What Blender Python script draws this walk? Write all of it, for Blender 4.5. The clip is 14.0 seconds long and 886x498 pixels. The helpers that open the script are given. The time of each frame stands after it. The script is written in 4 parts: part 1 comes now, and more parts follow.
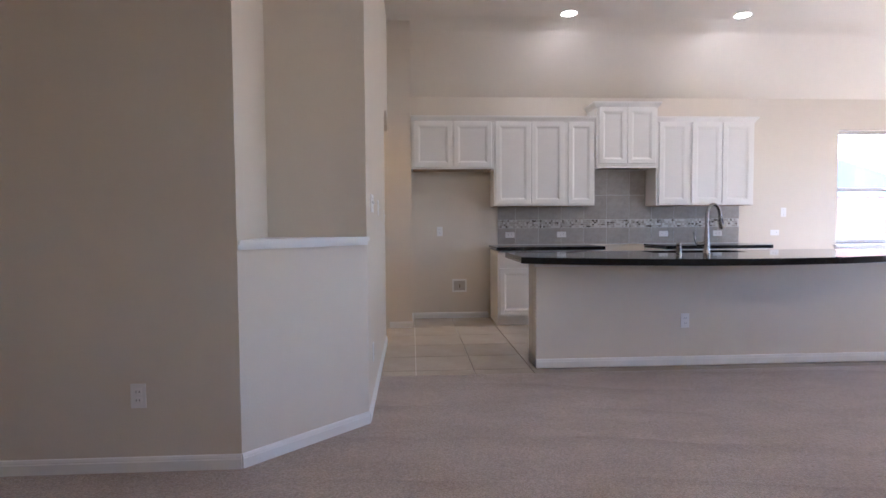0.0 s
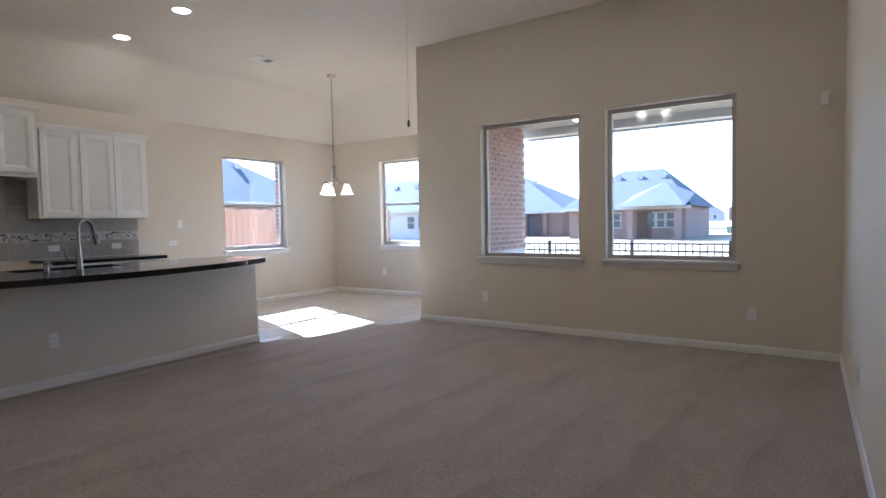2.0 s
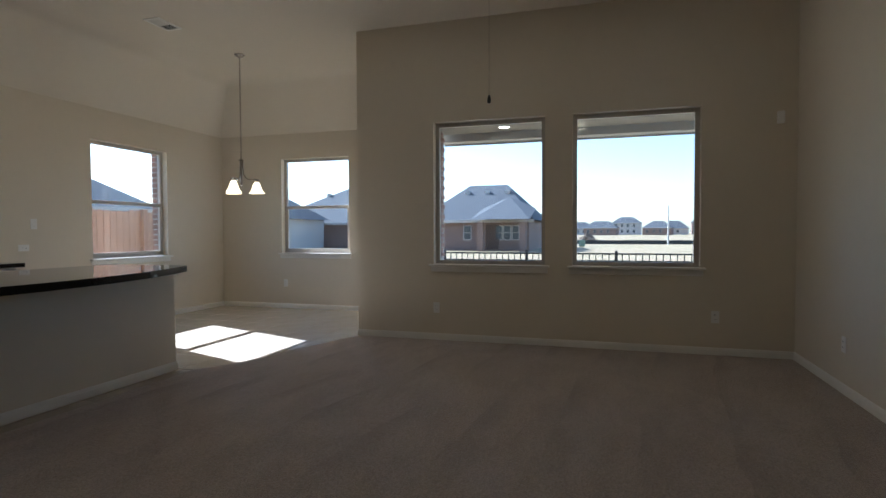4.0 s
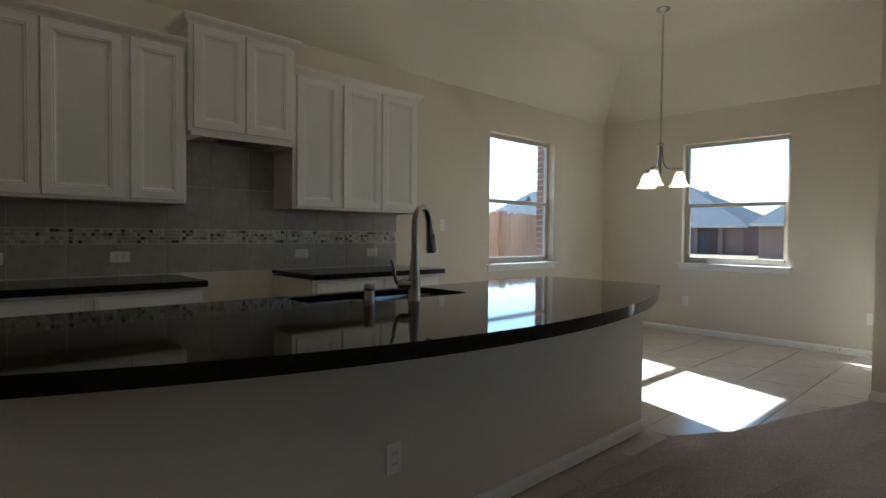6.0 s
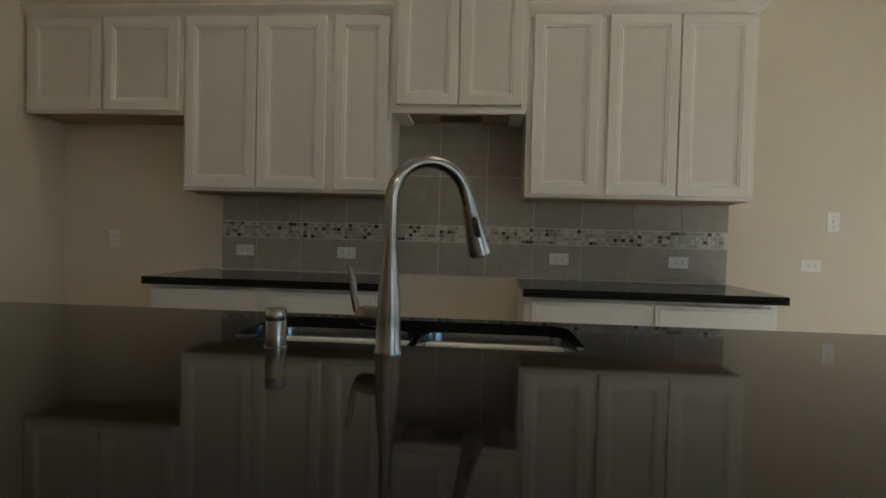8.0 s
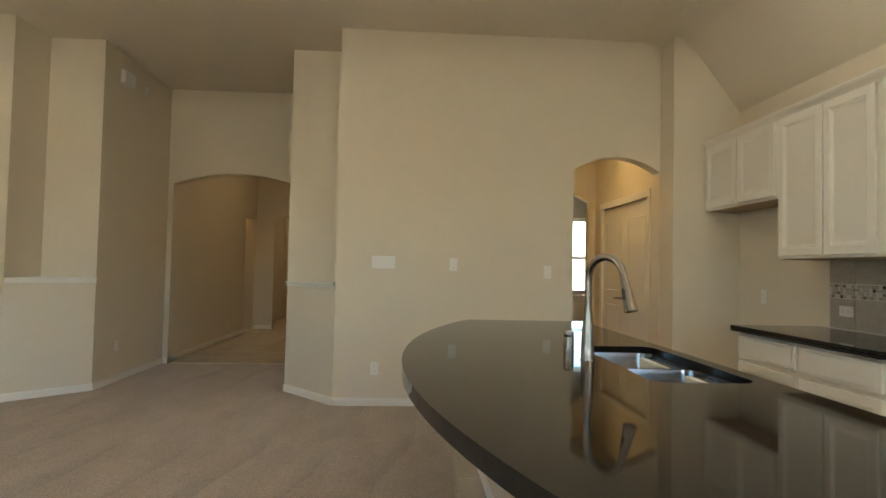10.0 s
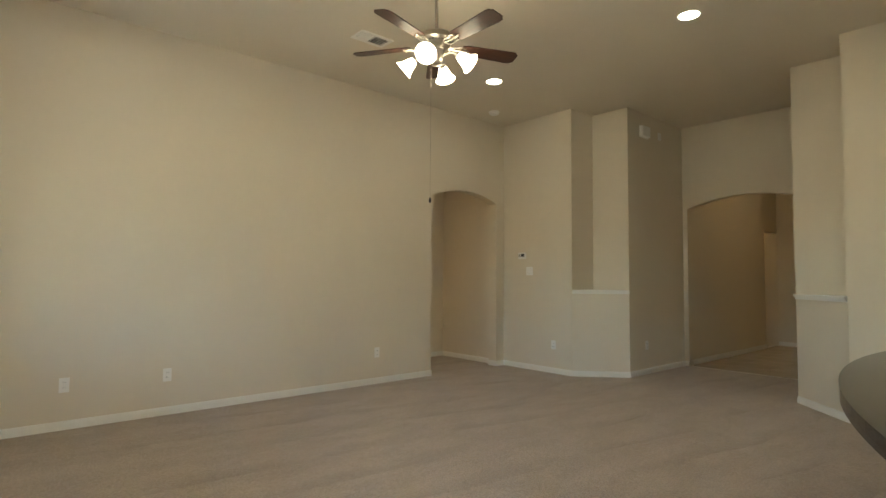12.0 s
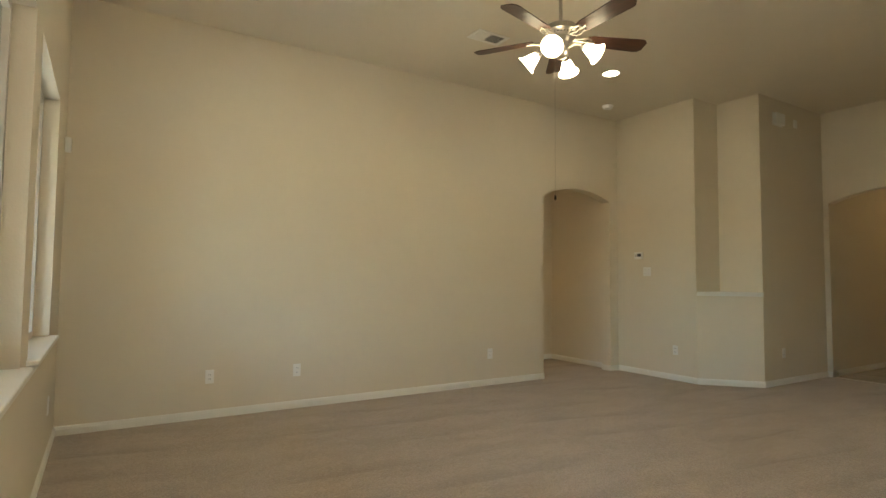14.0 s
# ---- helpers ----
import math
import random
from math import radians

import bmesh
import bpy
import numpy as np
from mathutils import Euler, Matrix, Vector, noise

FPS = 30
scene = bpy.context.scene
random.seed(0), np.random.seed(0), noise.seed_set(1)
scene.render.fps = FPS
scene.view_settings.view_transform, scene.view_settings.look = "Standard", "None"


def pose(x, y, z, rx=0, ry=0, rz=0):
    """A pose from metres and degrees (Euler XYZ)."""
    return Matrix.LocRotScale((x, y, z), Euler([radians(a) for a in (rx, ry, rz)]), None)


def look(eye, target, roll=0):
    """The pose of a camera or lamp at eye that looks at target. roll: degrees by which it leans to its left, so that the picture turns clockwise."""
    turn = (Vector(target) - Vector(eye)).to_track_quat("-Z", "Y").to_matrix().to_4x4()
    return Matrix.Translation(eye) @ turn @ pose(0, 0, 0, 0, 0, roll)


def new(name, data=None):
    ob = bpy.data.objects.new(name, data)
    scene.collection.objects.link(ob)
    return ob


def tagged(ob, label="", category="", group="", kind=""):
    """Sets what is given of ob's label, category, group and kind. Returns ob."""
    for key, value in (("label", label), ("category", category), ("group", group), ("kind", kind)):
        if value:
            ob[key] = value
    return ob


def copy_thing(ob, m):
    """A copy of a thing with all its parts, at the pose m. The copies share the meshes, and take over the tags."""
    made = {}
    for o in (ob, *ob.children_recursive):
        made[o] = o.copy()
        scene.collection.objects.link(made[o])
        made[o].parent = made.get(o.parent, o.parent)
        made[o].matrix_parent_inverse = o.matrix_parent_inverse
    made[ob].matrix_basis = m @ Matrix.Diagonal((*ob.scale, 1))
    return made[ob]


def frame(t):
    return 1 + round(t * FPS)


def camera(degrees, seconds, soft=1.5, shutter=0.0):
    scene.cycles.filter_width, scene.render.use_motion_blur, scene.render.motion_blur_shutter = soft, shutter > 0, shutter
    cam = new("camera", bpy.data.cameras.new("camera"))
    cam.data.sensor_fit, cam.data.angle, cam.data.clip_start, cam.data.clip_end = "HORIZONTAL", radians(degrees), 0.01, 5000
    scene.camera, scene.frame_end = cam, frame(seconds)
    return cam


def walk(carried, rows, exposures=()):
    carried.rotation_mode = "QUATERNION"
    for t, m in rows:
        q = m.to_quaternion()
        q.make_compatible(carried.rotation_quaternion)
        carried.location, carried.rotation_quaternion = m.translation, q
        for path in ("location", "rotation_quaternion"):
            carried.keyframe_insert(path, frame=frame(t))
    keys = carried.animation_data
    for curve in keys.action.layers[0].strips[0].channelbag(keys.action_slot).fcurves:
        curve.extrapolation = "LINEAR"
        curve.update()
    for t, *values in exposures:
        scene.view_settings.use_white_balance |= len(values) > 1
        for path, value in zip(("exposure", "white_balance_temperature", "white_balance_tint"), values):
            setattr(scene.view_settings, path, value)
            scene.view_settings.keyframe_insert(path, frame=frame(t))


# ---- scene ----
cam = camera(78.0, 14.0)
EXPOSURES = [(0, 4.53, 4600, 25), (0.5, 4.17, 4530, 19), (1.0, 3.98, 4600, 18), (2.2, 3.35, 4780, 17), (4.3, 2.19, 5100, 10), (5.5, 2.17, 5100, 7), (6.3, 2.52, 5050, 4), (7.2, 2.86, 5000, 2),
             (9.3, 3.69, 5800, 9), (10.5, 4.41, 5650, 3), (11.5, 4.11, 5650, 4), (12.5, 4.04, 5850, 0), (14, 4.01, 6100, 1)]
PATH = [
    (0, (0.258, 0.889, 1.158), (0.371, 2.884, 1.068), -0.4),
    (0.5, (0.274, 0.674, 1.207), (0.918, 2.566, 1.114), -0.5),
    (1, (0.458, 0.41, 1.251), (1.523, 2.1, 1.145), -0.7),
    (1.5, (0.52, 0.276, 1.243), (1.954, 1.666, 1.141), -1.0),
    (2, (0.618, 0.243, 1.239), (2.279, 1.353, 1.142), -1.1),
    (2.2, (0.641, 0.262, 1.236), (2.374, 1.256, 1.144), -1.0),
    (4.3, (0.566, 1.969, 1.173), (2.48, 2.547, 1.112), -0.2),
    (4.5, (0.603, 2.21, 1.186), (2.49, 2.872, 1.122), -0.1),
    (5, (0.669, 2.764, 1.214), (2.401, 3.76, 1.147), 0.2),
    (5.5, (0.902, 3.21, 1.166), (2.5, 4.411, 1.111), 0.3),
    (6, (1.217, 3.59, 1.194), (2.586, 5.046, 1.138), 0.6),
    (6.5, (1.633, 3.842, 1.143), (2.719, 5.521, 1.099), 0.7),
    (7, (2.094, 3.96, 1.155), (2.919, 5.781, 1.091), 1.1),
    (7.2, (2.231, 4.037, 1.095), (2.935, 5.908, 1.056), 0.9),
    (9.3, (4.394, 4.515, 1.278), (2.715, 5.603, 1.269), 1.6),
    (9.5, (4.569, 4.565, 1.259), (2.766, 5.431, 1.289), 1.6),
    (10, (4.964, 4.702, 1.256), (2.968, 4.818, 1.325), 1.2),
    (10.5, (5.255, 4.843, 1.271), (3.346, 4.254, 1.348), 0.9),
    (11, (5.54, 4.881, 1.292), (3.765, 3.962, 1.376), 0.7),
    (11.5, (5.782, 5.02, 1.275), (4.201, 3.799, 1.368), 0.6),
    (12, (5.777, 5.281, 1.237), (4.457, 3.782, 1.341), 0.4),
    (12.5, (5.788, 5.386, 1.209), (4.679, 3.725, 1.318), 0.2),
    (13, (5.812, 5.433, 1.231), (4.769, 3.731, 1.342), 0.3),
    (13.5, (5.899, 5.32, 1.22), (4.862, 3.614, 1.335), 0.3),
    (14, (5.931, 5.088, 1.218), (4.879, 3.39, 1.327), 0.5),
]
walk(cam, [(t, look(eye, target, roll)) for t, eye, target, roll in PATH], EXPOSURES)

# ---------------------------------------------------------------- light
SUN = Vector((0.342, 1.0, 0.766)).normalized()          # towards the sun
world = bpy.data.worlds.new("sky")
scene.world = world
world.use_nodes = True
wn = world.node_tree.nodes
sky = wn.new("ShaderNodeTexSky")
sky.sky_type = "NISHITA"
sky.sun_disc = False
sky.sun_elevation = math.asin(SUN.z)
sky.sun_rotation = math.atan2(SUN.x, SUN.y)
wn["Background"].inputs["Strength"].default_value = 0.12
world.node_tree.links.new(sky.outputs[0], wn["Background"].inputs["Color"])
sun = new("sun", bpy.data.lights.new("sun", "SUN"))
sun.data.energy, sun.data.angle, sun.data.color = 5.0, radians(0.5), (1.0, 0.97, 0.92)
sun.matrix_world = look(SUN * 30, (0, 0, 0))

# ---------------------------------------------------------------- materials


def material(name, color, rough=0.6, metal=0.0, vary=0.0, scale=8.0, bump=0.0, bump_scale=200.0, color2=None,
             stretch=(1, 1, 1), spec=0.5, coat=0.0, emit=None, island=False, each=0.0):
    m = bpy.data.materials.new(name)
    m.use_nodes = True
    n, l = m.node_tree.nodes, m.node_tree.links
    b = n["Principled BSDF"]
    b.inputs["Roughness"].default_value = rough
    b.inputs["Metallic"].default_value = metal
    b.inputs["Specular IOR Level"].default_value = spec
    b.inputs["Coat Weight"].default_value = coat
    b.inputs["Base Color"].default_value = (*color, 1)
    tc = n.new("ShaderNodeTexCoord")
    mp = n.new("ShaderNodeMapping")
    mp.inputs["Scale"].default_value = stretch
    l.new(tc.outputs["Object"], mp.inputs["Vector"])
    if vary or color2:
        t1 = n.new("ShaderNodeTexNoise")
        t1.inputs["Scale"].default_value = scale
        t1.inputs["Detail"].default_value = 5
        l.new(mp.outputs[0], t1.inputs["Vector"])
        t2 = n.new("ShaderNodeTexNoise")
        t2.inputs["Scale"].default_value = scale * 9
        t2.inputs["Detail"].default_value = 2
        l.new(mp.outputs[0], t2.inputs["Vector"])
        add = n.new("ShaderNodeMath")
        add.operation = "MULTIPLY_ADD"
        l.new(t2.outputs["Fac"], add.inputs[0])
        add.inputs[1].default_value = 0.5
        l.new(t1.outputs["Fac"], add.inputs[2])
        ramp = n.new("ShaderNodeValToRGB")
        ramp.color_ramp.elements[0].position = 0.5
        ramp.color_ramp.elements[1].position = 1.0
        c2 = color2 or tuple(c * (1 - vary) for c in color)
        ramp.color_ramp.elements[0].color = (*c2, 1)
        ramp.color_ramp.elements[1].color = (*color, 1)
        l.new(add.outputs[0], ramp.inputs[0])
        out = ramp.outputs[0]
        if each or island:
            src = n.new("ShaderNodeNewGeometry").outputs["Random Per Island"] if island else n.new("ShaderNodeObjectInfo").outputs["Random"]
            mr = n.new("ShaderNodeMapRange")
            mr.inputs["To Min"].default_value, mr.inputs["To Max"].default_value = 1 - each, 1 + each
            l.new(src, mr.inputs["Value"])
            mx = n.new("ShaderNodeVectorMath")
            mx.operation = "SCALE"
            l.new(out, mx.inputs[0])
            l.new(mr.outputs[0], mx.inputs["Scale"])
            out = mx.outputs[0]
        l.new(out, b.inputs["Base Color"])
    if bump:
        t3 = n.new("ShaderNodeTexNoise")
        t3.inputs["Scale"].default_value = bump_scale
        t3.inputs["Detail"].default_value = 4
        l.new(mp.outputs[0], t3.inputs["Vector"])
        bp = n.new("ShaderNodeBump")
        bp.inputs["Strength"].default_value = bump
        bp.inputs["Distance"].default_value = 0.004
        l.new(t3.outputs["Fac"], bp.inputs["Height"])
        l.new(bp.outputs[0], b.inputs["Normal"])
    if emit:
        b.inputs["Emission Color"].default_value = (*emit[0], 1)
        b.inputs["Emission Strength"].default_value = emit[1]
    return m


PAINT = material("wall_paint", (0.70, 0.625, 0.50), 0.62, vary=0.03, scale=1.5, bump=0.25, bump_scale=110)
CEIL = material("ceiling_paint", (0.72, 0.65, 0.53), 0.8, vary=0.03, scale=1.5, bump=0.35, bump_scale=70)
TRIM = material("trim_white", (0.80, 0.77, 0.71), 0.35, vary=0.03, scale=4)
CABINET = material("cabinet_white", (0.80, 0.765, 0.69), 0.38, vary=0.03, scale=3)
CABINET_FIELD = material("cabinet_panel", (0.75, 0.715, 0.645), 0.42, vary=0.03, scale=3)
CABINET_IN = material("cabinet_underside", (0.42, 0.30, 0.18), 0.6, vary=0.2, scale=4, stretch=(1, 8, 1))
PLASTIC = material("white_plastic", (0.82, 0.80, 0.76), 0.35)
DARK = material("dark_slot", (0.03, 0.03, 0.03), 0.5)
GRANITE = material("black_granite", (0.016, 0.015, 0.015), 0.045, color2=(0.008, 0.0075, 0.007), scale=55, spec=0.25)
STEEL = material("sink_steel", (0.25, 0.26, 0.28), 0.22, metal=1.0, vary=0.08, scale=30, stretch=(1, 14, 1))
NICKEL = material("brushed_nickel", (0.40, 0.37, 0.335), 0.27, metal=1.0, vary=0.08, scale=60, stretch=(1, 1, 9))
BRONZE = material("dark_nickel", (0.42, 0.385, 0.335), 0.33, metal=1.0, vary=0.1, scale=30)
BLADE = material("walnut_blade", (0.075, 0.028, 0.015), 0.46, color2=(0.03, 0.012, 0.008), scale=5, stretch=(1, 12, 1))
SHADE = material("frosted_shade", (0.95, 0.90, 0.78), 0.5, emit=((1.0, 0.76, 0.42), 0.55))
SHADE_FAN = material("frosted_fan_shade", (0.95, 0.90, 0.78), 0.5, emit=((1.0, 0.80, 0.50), 1.1))
BULB = material("lamp_face", (1, 0.95, 0.85), 0.5, emit=((1.0, 0.86, 0.60), 11))
CANGLOW = material("recessed_lamp", (1, 0.95, 0.85), 0.5, emit=((1.0, 0.84, 0.6), 5))
FRAME = material("window_frame_almond", (0.50, 0.45, 0.38), 0.45, vary=0.05, scale=6)
TILE_WALL = material("stone_tile", (0.42, 0.385, 0.33), 0.40, color2=(0.30, 0.272, 0.23), scale=3.2, bump=0.12, bump_scale=40, each=0.07)
GROUT = material("grout", (0.66, 0.63, 0.57), 0.9, vary=0.1, scale=30)
TILE_FLOOR = material("floor_tile", (0.58, 0.51, 0.41), 0.22, color2=(0.49, 0.425, 0.335), scale=4, each=0.05)
FLOOR_GROUT = material("floor_grout", (0.66, 0.61, 0.53), 0.9, vary=0.1, scale=30)
IRON = material("black_iron", (0.02, 0.02, 0.02), 0.5)
SHINGLE = material("shingle_roof", (0.10, 0.10, 0.105), 0.9, color2=(0.055, 0.055, 0.06), scale=3, bump=0.3, bump_scale=6)
BRICK = material("red_brick", (0.34, 0.19, 0.135), 0.85, color2=(0.22, 0.12, 0.09), scale=7, each=0.22, bump=0.4, bump_scale=60)
BRICK_FAR = material("tan_brick_far", (0.29, 0.195, 0.15), 0.9, color2=(0.16, 0.105, 0.085), scale=6)
MORTAR = material("mortar", (0.50, 0.47, 0.42), 0.95, vary=0.15, scale=20, bump=0.3, bump_scale=150)
SIDING = material("pale_siding", (0.50, 0.46, 0.41), 0.8, vary=0.06, scale=2)
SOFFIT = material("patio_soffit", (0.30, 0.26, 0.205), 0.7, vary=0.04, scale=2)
CEDAR = material("cedar_board", (0.46, 0.27, 0.175), 0.8, color2=(0.34, 0.18, 0.11), scale=3, stretch=(4, 4, 0.5), each=0.15)
SOIL = material("bare_soil", (0.20, 0.14, 0.09), 0.95, color2=(0.11, 0.075, 0.05), scale=1.2, bump=0.5, bump_scale=9)
DARKPANE = material("far_window", (0.06, 0.07, 0.08), 0.1)
# entry door wood; its dark tone is also the porches' painted shade
DOOR_PORCH_DARK = material("dark_door_and_porch_shade", (0.09, 0.05, 0.03), 0.45, vary=0.2, scale=5)
UTIL = material("utility_green", (0.17, 0.24, 0.19), 0.6, vary=0.1, scale=5)
LEAF = material("leaf", (0.07, 0.10, 0.035), 0.8, vary=0.4, scale=2)


def mosaic_material():
    m = bpy.data.materials.new("mosaic_glass")
    m.use_nodes = True
    n, l = m.node_tree.nodes, m.node_tree.links
    g = n.new("ShaderNodeNewGeometry")
    r = n.new("ShaderNodeValToRGB")
    r.color_ramp.interpolation = "CONSTANT"
    e = r.color_ramp.elements
    e[0].position, e[0].color = 0.0, (0.09, 0.07, 0.055, 1)
    e[1].position, e[1].color = 0.10, (0.46, 0.43, 0.37, 1)
    for p, c in ((0.42, (0.60, 0.58, 0.53, 1)), (0.74, (0.40, 0.37, 0.32, 1)), (0.93, (0.24, 0.21, 0.18, 1))):
        e.new(p).color = c
    l.new(g.outputs["Random Per Island"], r.inputs[0])
    l.new(r.outputs[0], n["Principled BSDF"].inputs["Base Color"])
    n["Principled BSDF"].inputs["Roughness"].default_value = 0.18
    return m


MOSAIC = mosaic_material()


def carpet_material():
    """Short beige pile: fine fibre grain, tufts, and the soft swathes that a vacuum leaves."""
    m = bpy.data.materials.new("beige_carpet")
    m.use_nodes = True
    n, l = m.node_tree.nodes, m.node_tree.links
    b = n["Principled BSDF"]
    b.inputs["Roughness"].default_value = 0.95
    b.inputs["Specular IOR Level"].default_value = 0.1
    b.inputs["Sheen Weight"].default_value = 0.25
    tc = n.new("ShaderNodeTexCoord")

    def tex(scale, detail, stretch=(1, 1, 1), rot=0.0):
        mp = n.new("ShaderNodeMapping")
        mp.inputs["Scale"].default_value = stretch
        mp.inputs["Rotation"].default_value = (0, 0, rot)
        l.new(tc.outputs["Object"], mp.inputs["Vector"])
        t = n.new("ShaderNodeTexNoise")
        t.inputs["Scale"].default_value, t.inputs["Detail"].default_value = scale, detail
        l.new(mp.outputs[0], t.inputs["Vector"])
        return t.outputs["Fac"]

    swathe = n.new("ShaderNodeValToRGB")
    swathe.color_ramp.elements[0].position, swathe.color_ramp.elements[1].position = 0.42, 0.58
    swathe.color_ramp.elements[0].color = (0.425, 0.345, 0.274, 1)
    swathe.color_ramp.elements[1].color = (0.465, 0.381, 0.306, 1)
    l.new(tex(2.6, 3, (0.8, 1.7, 1), 0.5), swathe.inputs[0])
    grain = n.new("ShaderNodeValToRGB")
    grain.color_ramp.elements[0].position, grain.color_ramp.elements[1].position = 0.32, 0.68
    grain.color_ramp.elements[0].color = (0.70, 0.70, 0.70, 1)
    grain.color_ramp.elements[1].color = (1.18, 1.18, 1.18, 1)
    fine = tex(125, 4)
    l.new(fine, grain.inputs[0])
    # lanes left by the vacuum cleaner
    mp = n.new("ShaderNodeMapping")
    mp.inputs["Rotation"].default_value = (0, 0, radians(97))
    l.new(tc.outputs["Object"], mp.inputs["Vector"])
    wave = n.new("ShaderNodeTexWave")
    wave.wave_profile = "SAW"
    wave.inputs["Scale"].default_value, wave.inputs["Distortion"].default_value = 0.66, 3.0
    wave.inputs["Detail"].default_value, wave.inputs["Detail Scale"].default_value = 3.0, 0.8
    l.new(mp.outputs[0], wave.inputs["Vector"])
    lane = n.new("ShaderNodeValToRGB")
    lane.color_ramp.elements[0].position, lane.color_ramp.elements[1].position = 0.0, 0.34
    lane.color_ramp.elements[0].color = (0.79, 0.78, 0.77, 1)
    lane.color_ramp.elements[1].color = (1, 1, 1, 1)
    l.new(wave.outputs["Fac"], lane.inputs[0])
    laid = n.new("ShaderNodeMix")
    laid.data_type, laid.blend_type = "RGBA", "MULTIPLY"
    worn = n.new("ShaderNodeMapRange")
    worn.inputs["From Min"].default_value, worn.inputs["From Max"].default_value = 0.38, 0.68
    l.new(tex(0.9, 2), worn.inputs["Value"])
    l.new(worn.outputs[0], laid.inputs["Factor"])
    l.new(swathe.outputs[0], laid.inputs["A"])
    l.new(lane.outputs[0], laid.inputs["B"])
    mul = n.new("ShaderNodeMix")
    mul.data_type, mul.blend_type = "RGBA", "MULTIPLY"
    mul.inputs["Factor"].default_value = 1.0
    l.new(laid.outputs["Result"], mul.inputs["A"])
    l.new(grain.outputs[0], mul.inputs["B"])
    l.new(mul.outputs["Result"], b.inputs["Base Color"])
    bp = n.new("ShaderNodeBump")
    bp.inputs["Strength"].default_value, bp.inputs["Distance"].default_value = 0.9, 0.010
    l.new(fine, bp.inputs["Height"])
    l.new(bp.outputs[0], b.inputs["Normal"])
    return m


CARPET = carpet_material()


def glass_material():
    m = bpy.data.materials.new("window_glass")
    m.use_nodes = True
    n, l = m.node_tree.nodes, m.node_tree.links
    n.remove(n["Principled BSDF"])
    tr, gl, mix, fr, pw, ma = (n.new(k) for k in ("ShaderNodeBsdfTransparent", "ShaderNodeBsdfGlossy", "ShaderNodeMixShader", "ShaderNodeLayerWeight", "ShaderNodeMath", "ShaderNodeMath"))
    gl.inputs["Roughness"].default_value = 0.01
    tr.inputs["Color"].default_value = (0.74, 0.77, 0.77, 1)
    fr.inputs["Blend"].default_value = 0.5
    pw.operation, ma.operation = "POWER", "MULTIPLY_ADD"
    pw.inputs[1].default_value = 5.0
    ma.inputs[1].default_value, ma.inputs[2].default_value = 0.85, 0.022
    l.new(fr.outputs["Facing"], pw.inputs[0])
    l.new(pw.outputs[0], ma.inputs[0])
    l.new(ma.outputs[0], mix.inputs[0])
    l.new(tr.outputs[0], mix.inputs[1])
    l.new(gl.outputs[0], mix.inputs[2])
    l.new(mix.outputs[0], n["Material Output"].inputs[0])
    return m


GLASS = glass_material()


def grass_material():
    m = material("dry_lawn", (0.36, 0.255, 0.145), 0.95, color2=(0.25, 0.19, 0.09), scale=0.12, bump=0.5, bump_scale=12)
    return m


LAWN = grass_material()

# ---------------------------------------------------------------- mesh helpers


def box(bm, x0, y0, z0, x1, y1, z1, bev=0.0):
    v = [bm.verts.new((x, y, z)) for z in (z0, z1) for y in (y0, y1) for x in (x0, x1)]
    fs = [bm.faces.new([v[i] for i in q]) for q in ((0, 2, 3, 1), (4, 5, 7, 6), (0, 1, 5, 4), (1, 3, 7, 5), (3, 2, 6, 7), (2, 0, 4, 6))]
    if bev:
        es = list({e for f in fs for e in f.edges})
        bmesh.ops.bevel(bm, geom=es, offset=bev, segments=2, profile=0.5, affect="EDGES")


def prism(bm, pts, lift):
    """A flat outline (list of Vectors) pushed along the vector lift."""
    a = [bm.verts.new(p) for p in pts]
    b = [bm.verts.new(Vector(p) + Vector(lift)) for p in pts]
    bm.faces.new(a[::-1])
    bm.faces.new(b)
    for i in range(len(a)):
        j = (i + 1) % len(a)
        bm.faces.new((a[i], a[j], b[j], b[i]))


def lathe(bm, prof, seg=24, at=(0, 0, 0), m=None):
    """Turn a profile of (radius, height) about z."""
    rings = []
    for r, z in prof:
        ring = []
        for i in range(seg):
            a = 2 * math.pi * i / seg
            p = Vector((r * math.cos(a), r * math.sin(a), z))
            p = m @ p if m else p
            ring.append(bm.verts.new(p + Vector(at)))
        rings.append(ring)
    for a, b in zip(rings, rings[1:]):
        for i in range(seg):
            j = (i + 1) % seg
            bm.faces.new((a[i], a[j], b[j], b[i]))
    for ring, flip in ((rings[0], True), (rings[-1], False)):
        if (ring[0].co - ring[seg // 2].co).length > 1e-4:
            bm.faces.new(ring[::-1] if flip else ring)


def tube(bm, path, radii, seg=12):
    """A round bar along a list of points, with one radius for each (or one for all)."""
    path = [Vector(p) for p in path]
    if not hasattr(radii, "__len__"):
        radii = [radii] * len(path)
    rings = []
    up = None
    for i, p in enumerate(path):
        d = (path[min(i + 1, len(path) - 1)] - path[max(i - 1, 0)]).normalized()
        if up is None:
            up = d.orthogonal().normalized()
        up = (up - d * up.dot(d)).normalized()
        s = d.cross(up)
        rings.append([bm.verts.new(p + (up * math.cos(a) + s * math.sin(a)) * radii[i]) for a in (2 * math.pi * k / seg for k in range(seg))])
    for a, b in zip(rings, rings[1:]):
        for i in range(seg):
            j = (i + 1) % seg
            bm.faces.new((a[i], a[j], b[j], b[i]))
    bm.faces.new(rings[0][::-1])
    bm.faces.new(rings[-1])


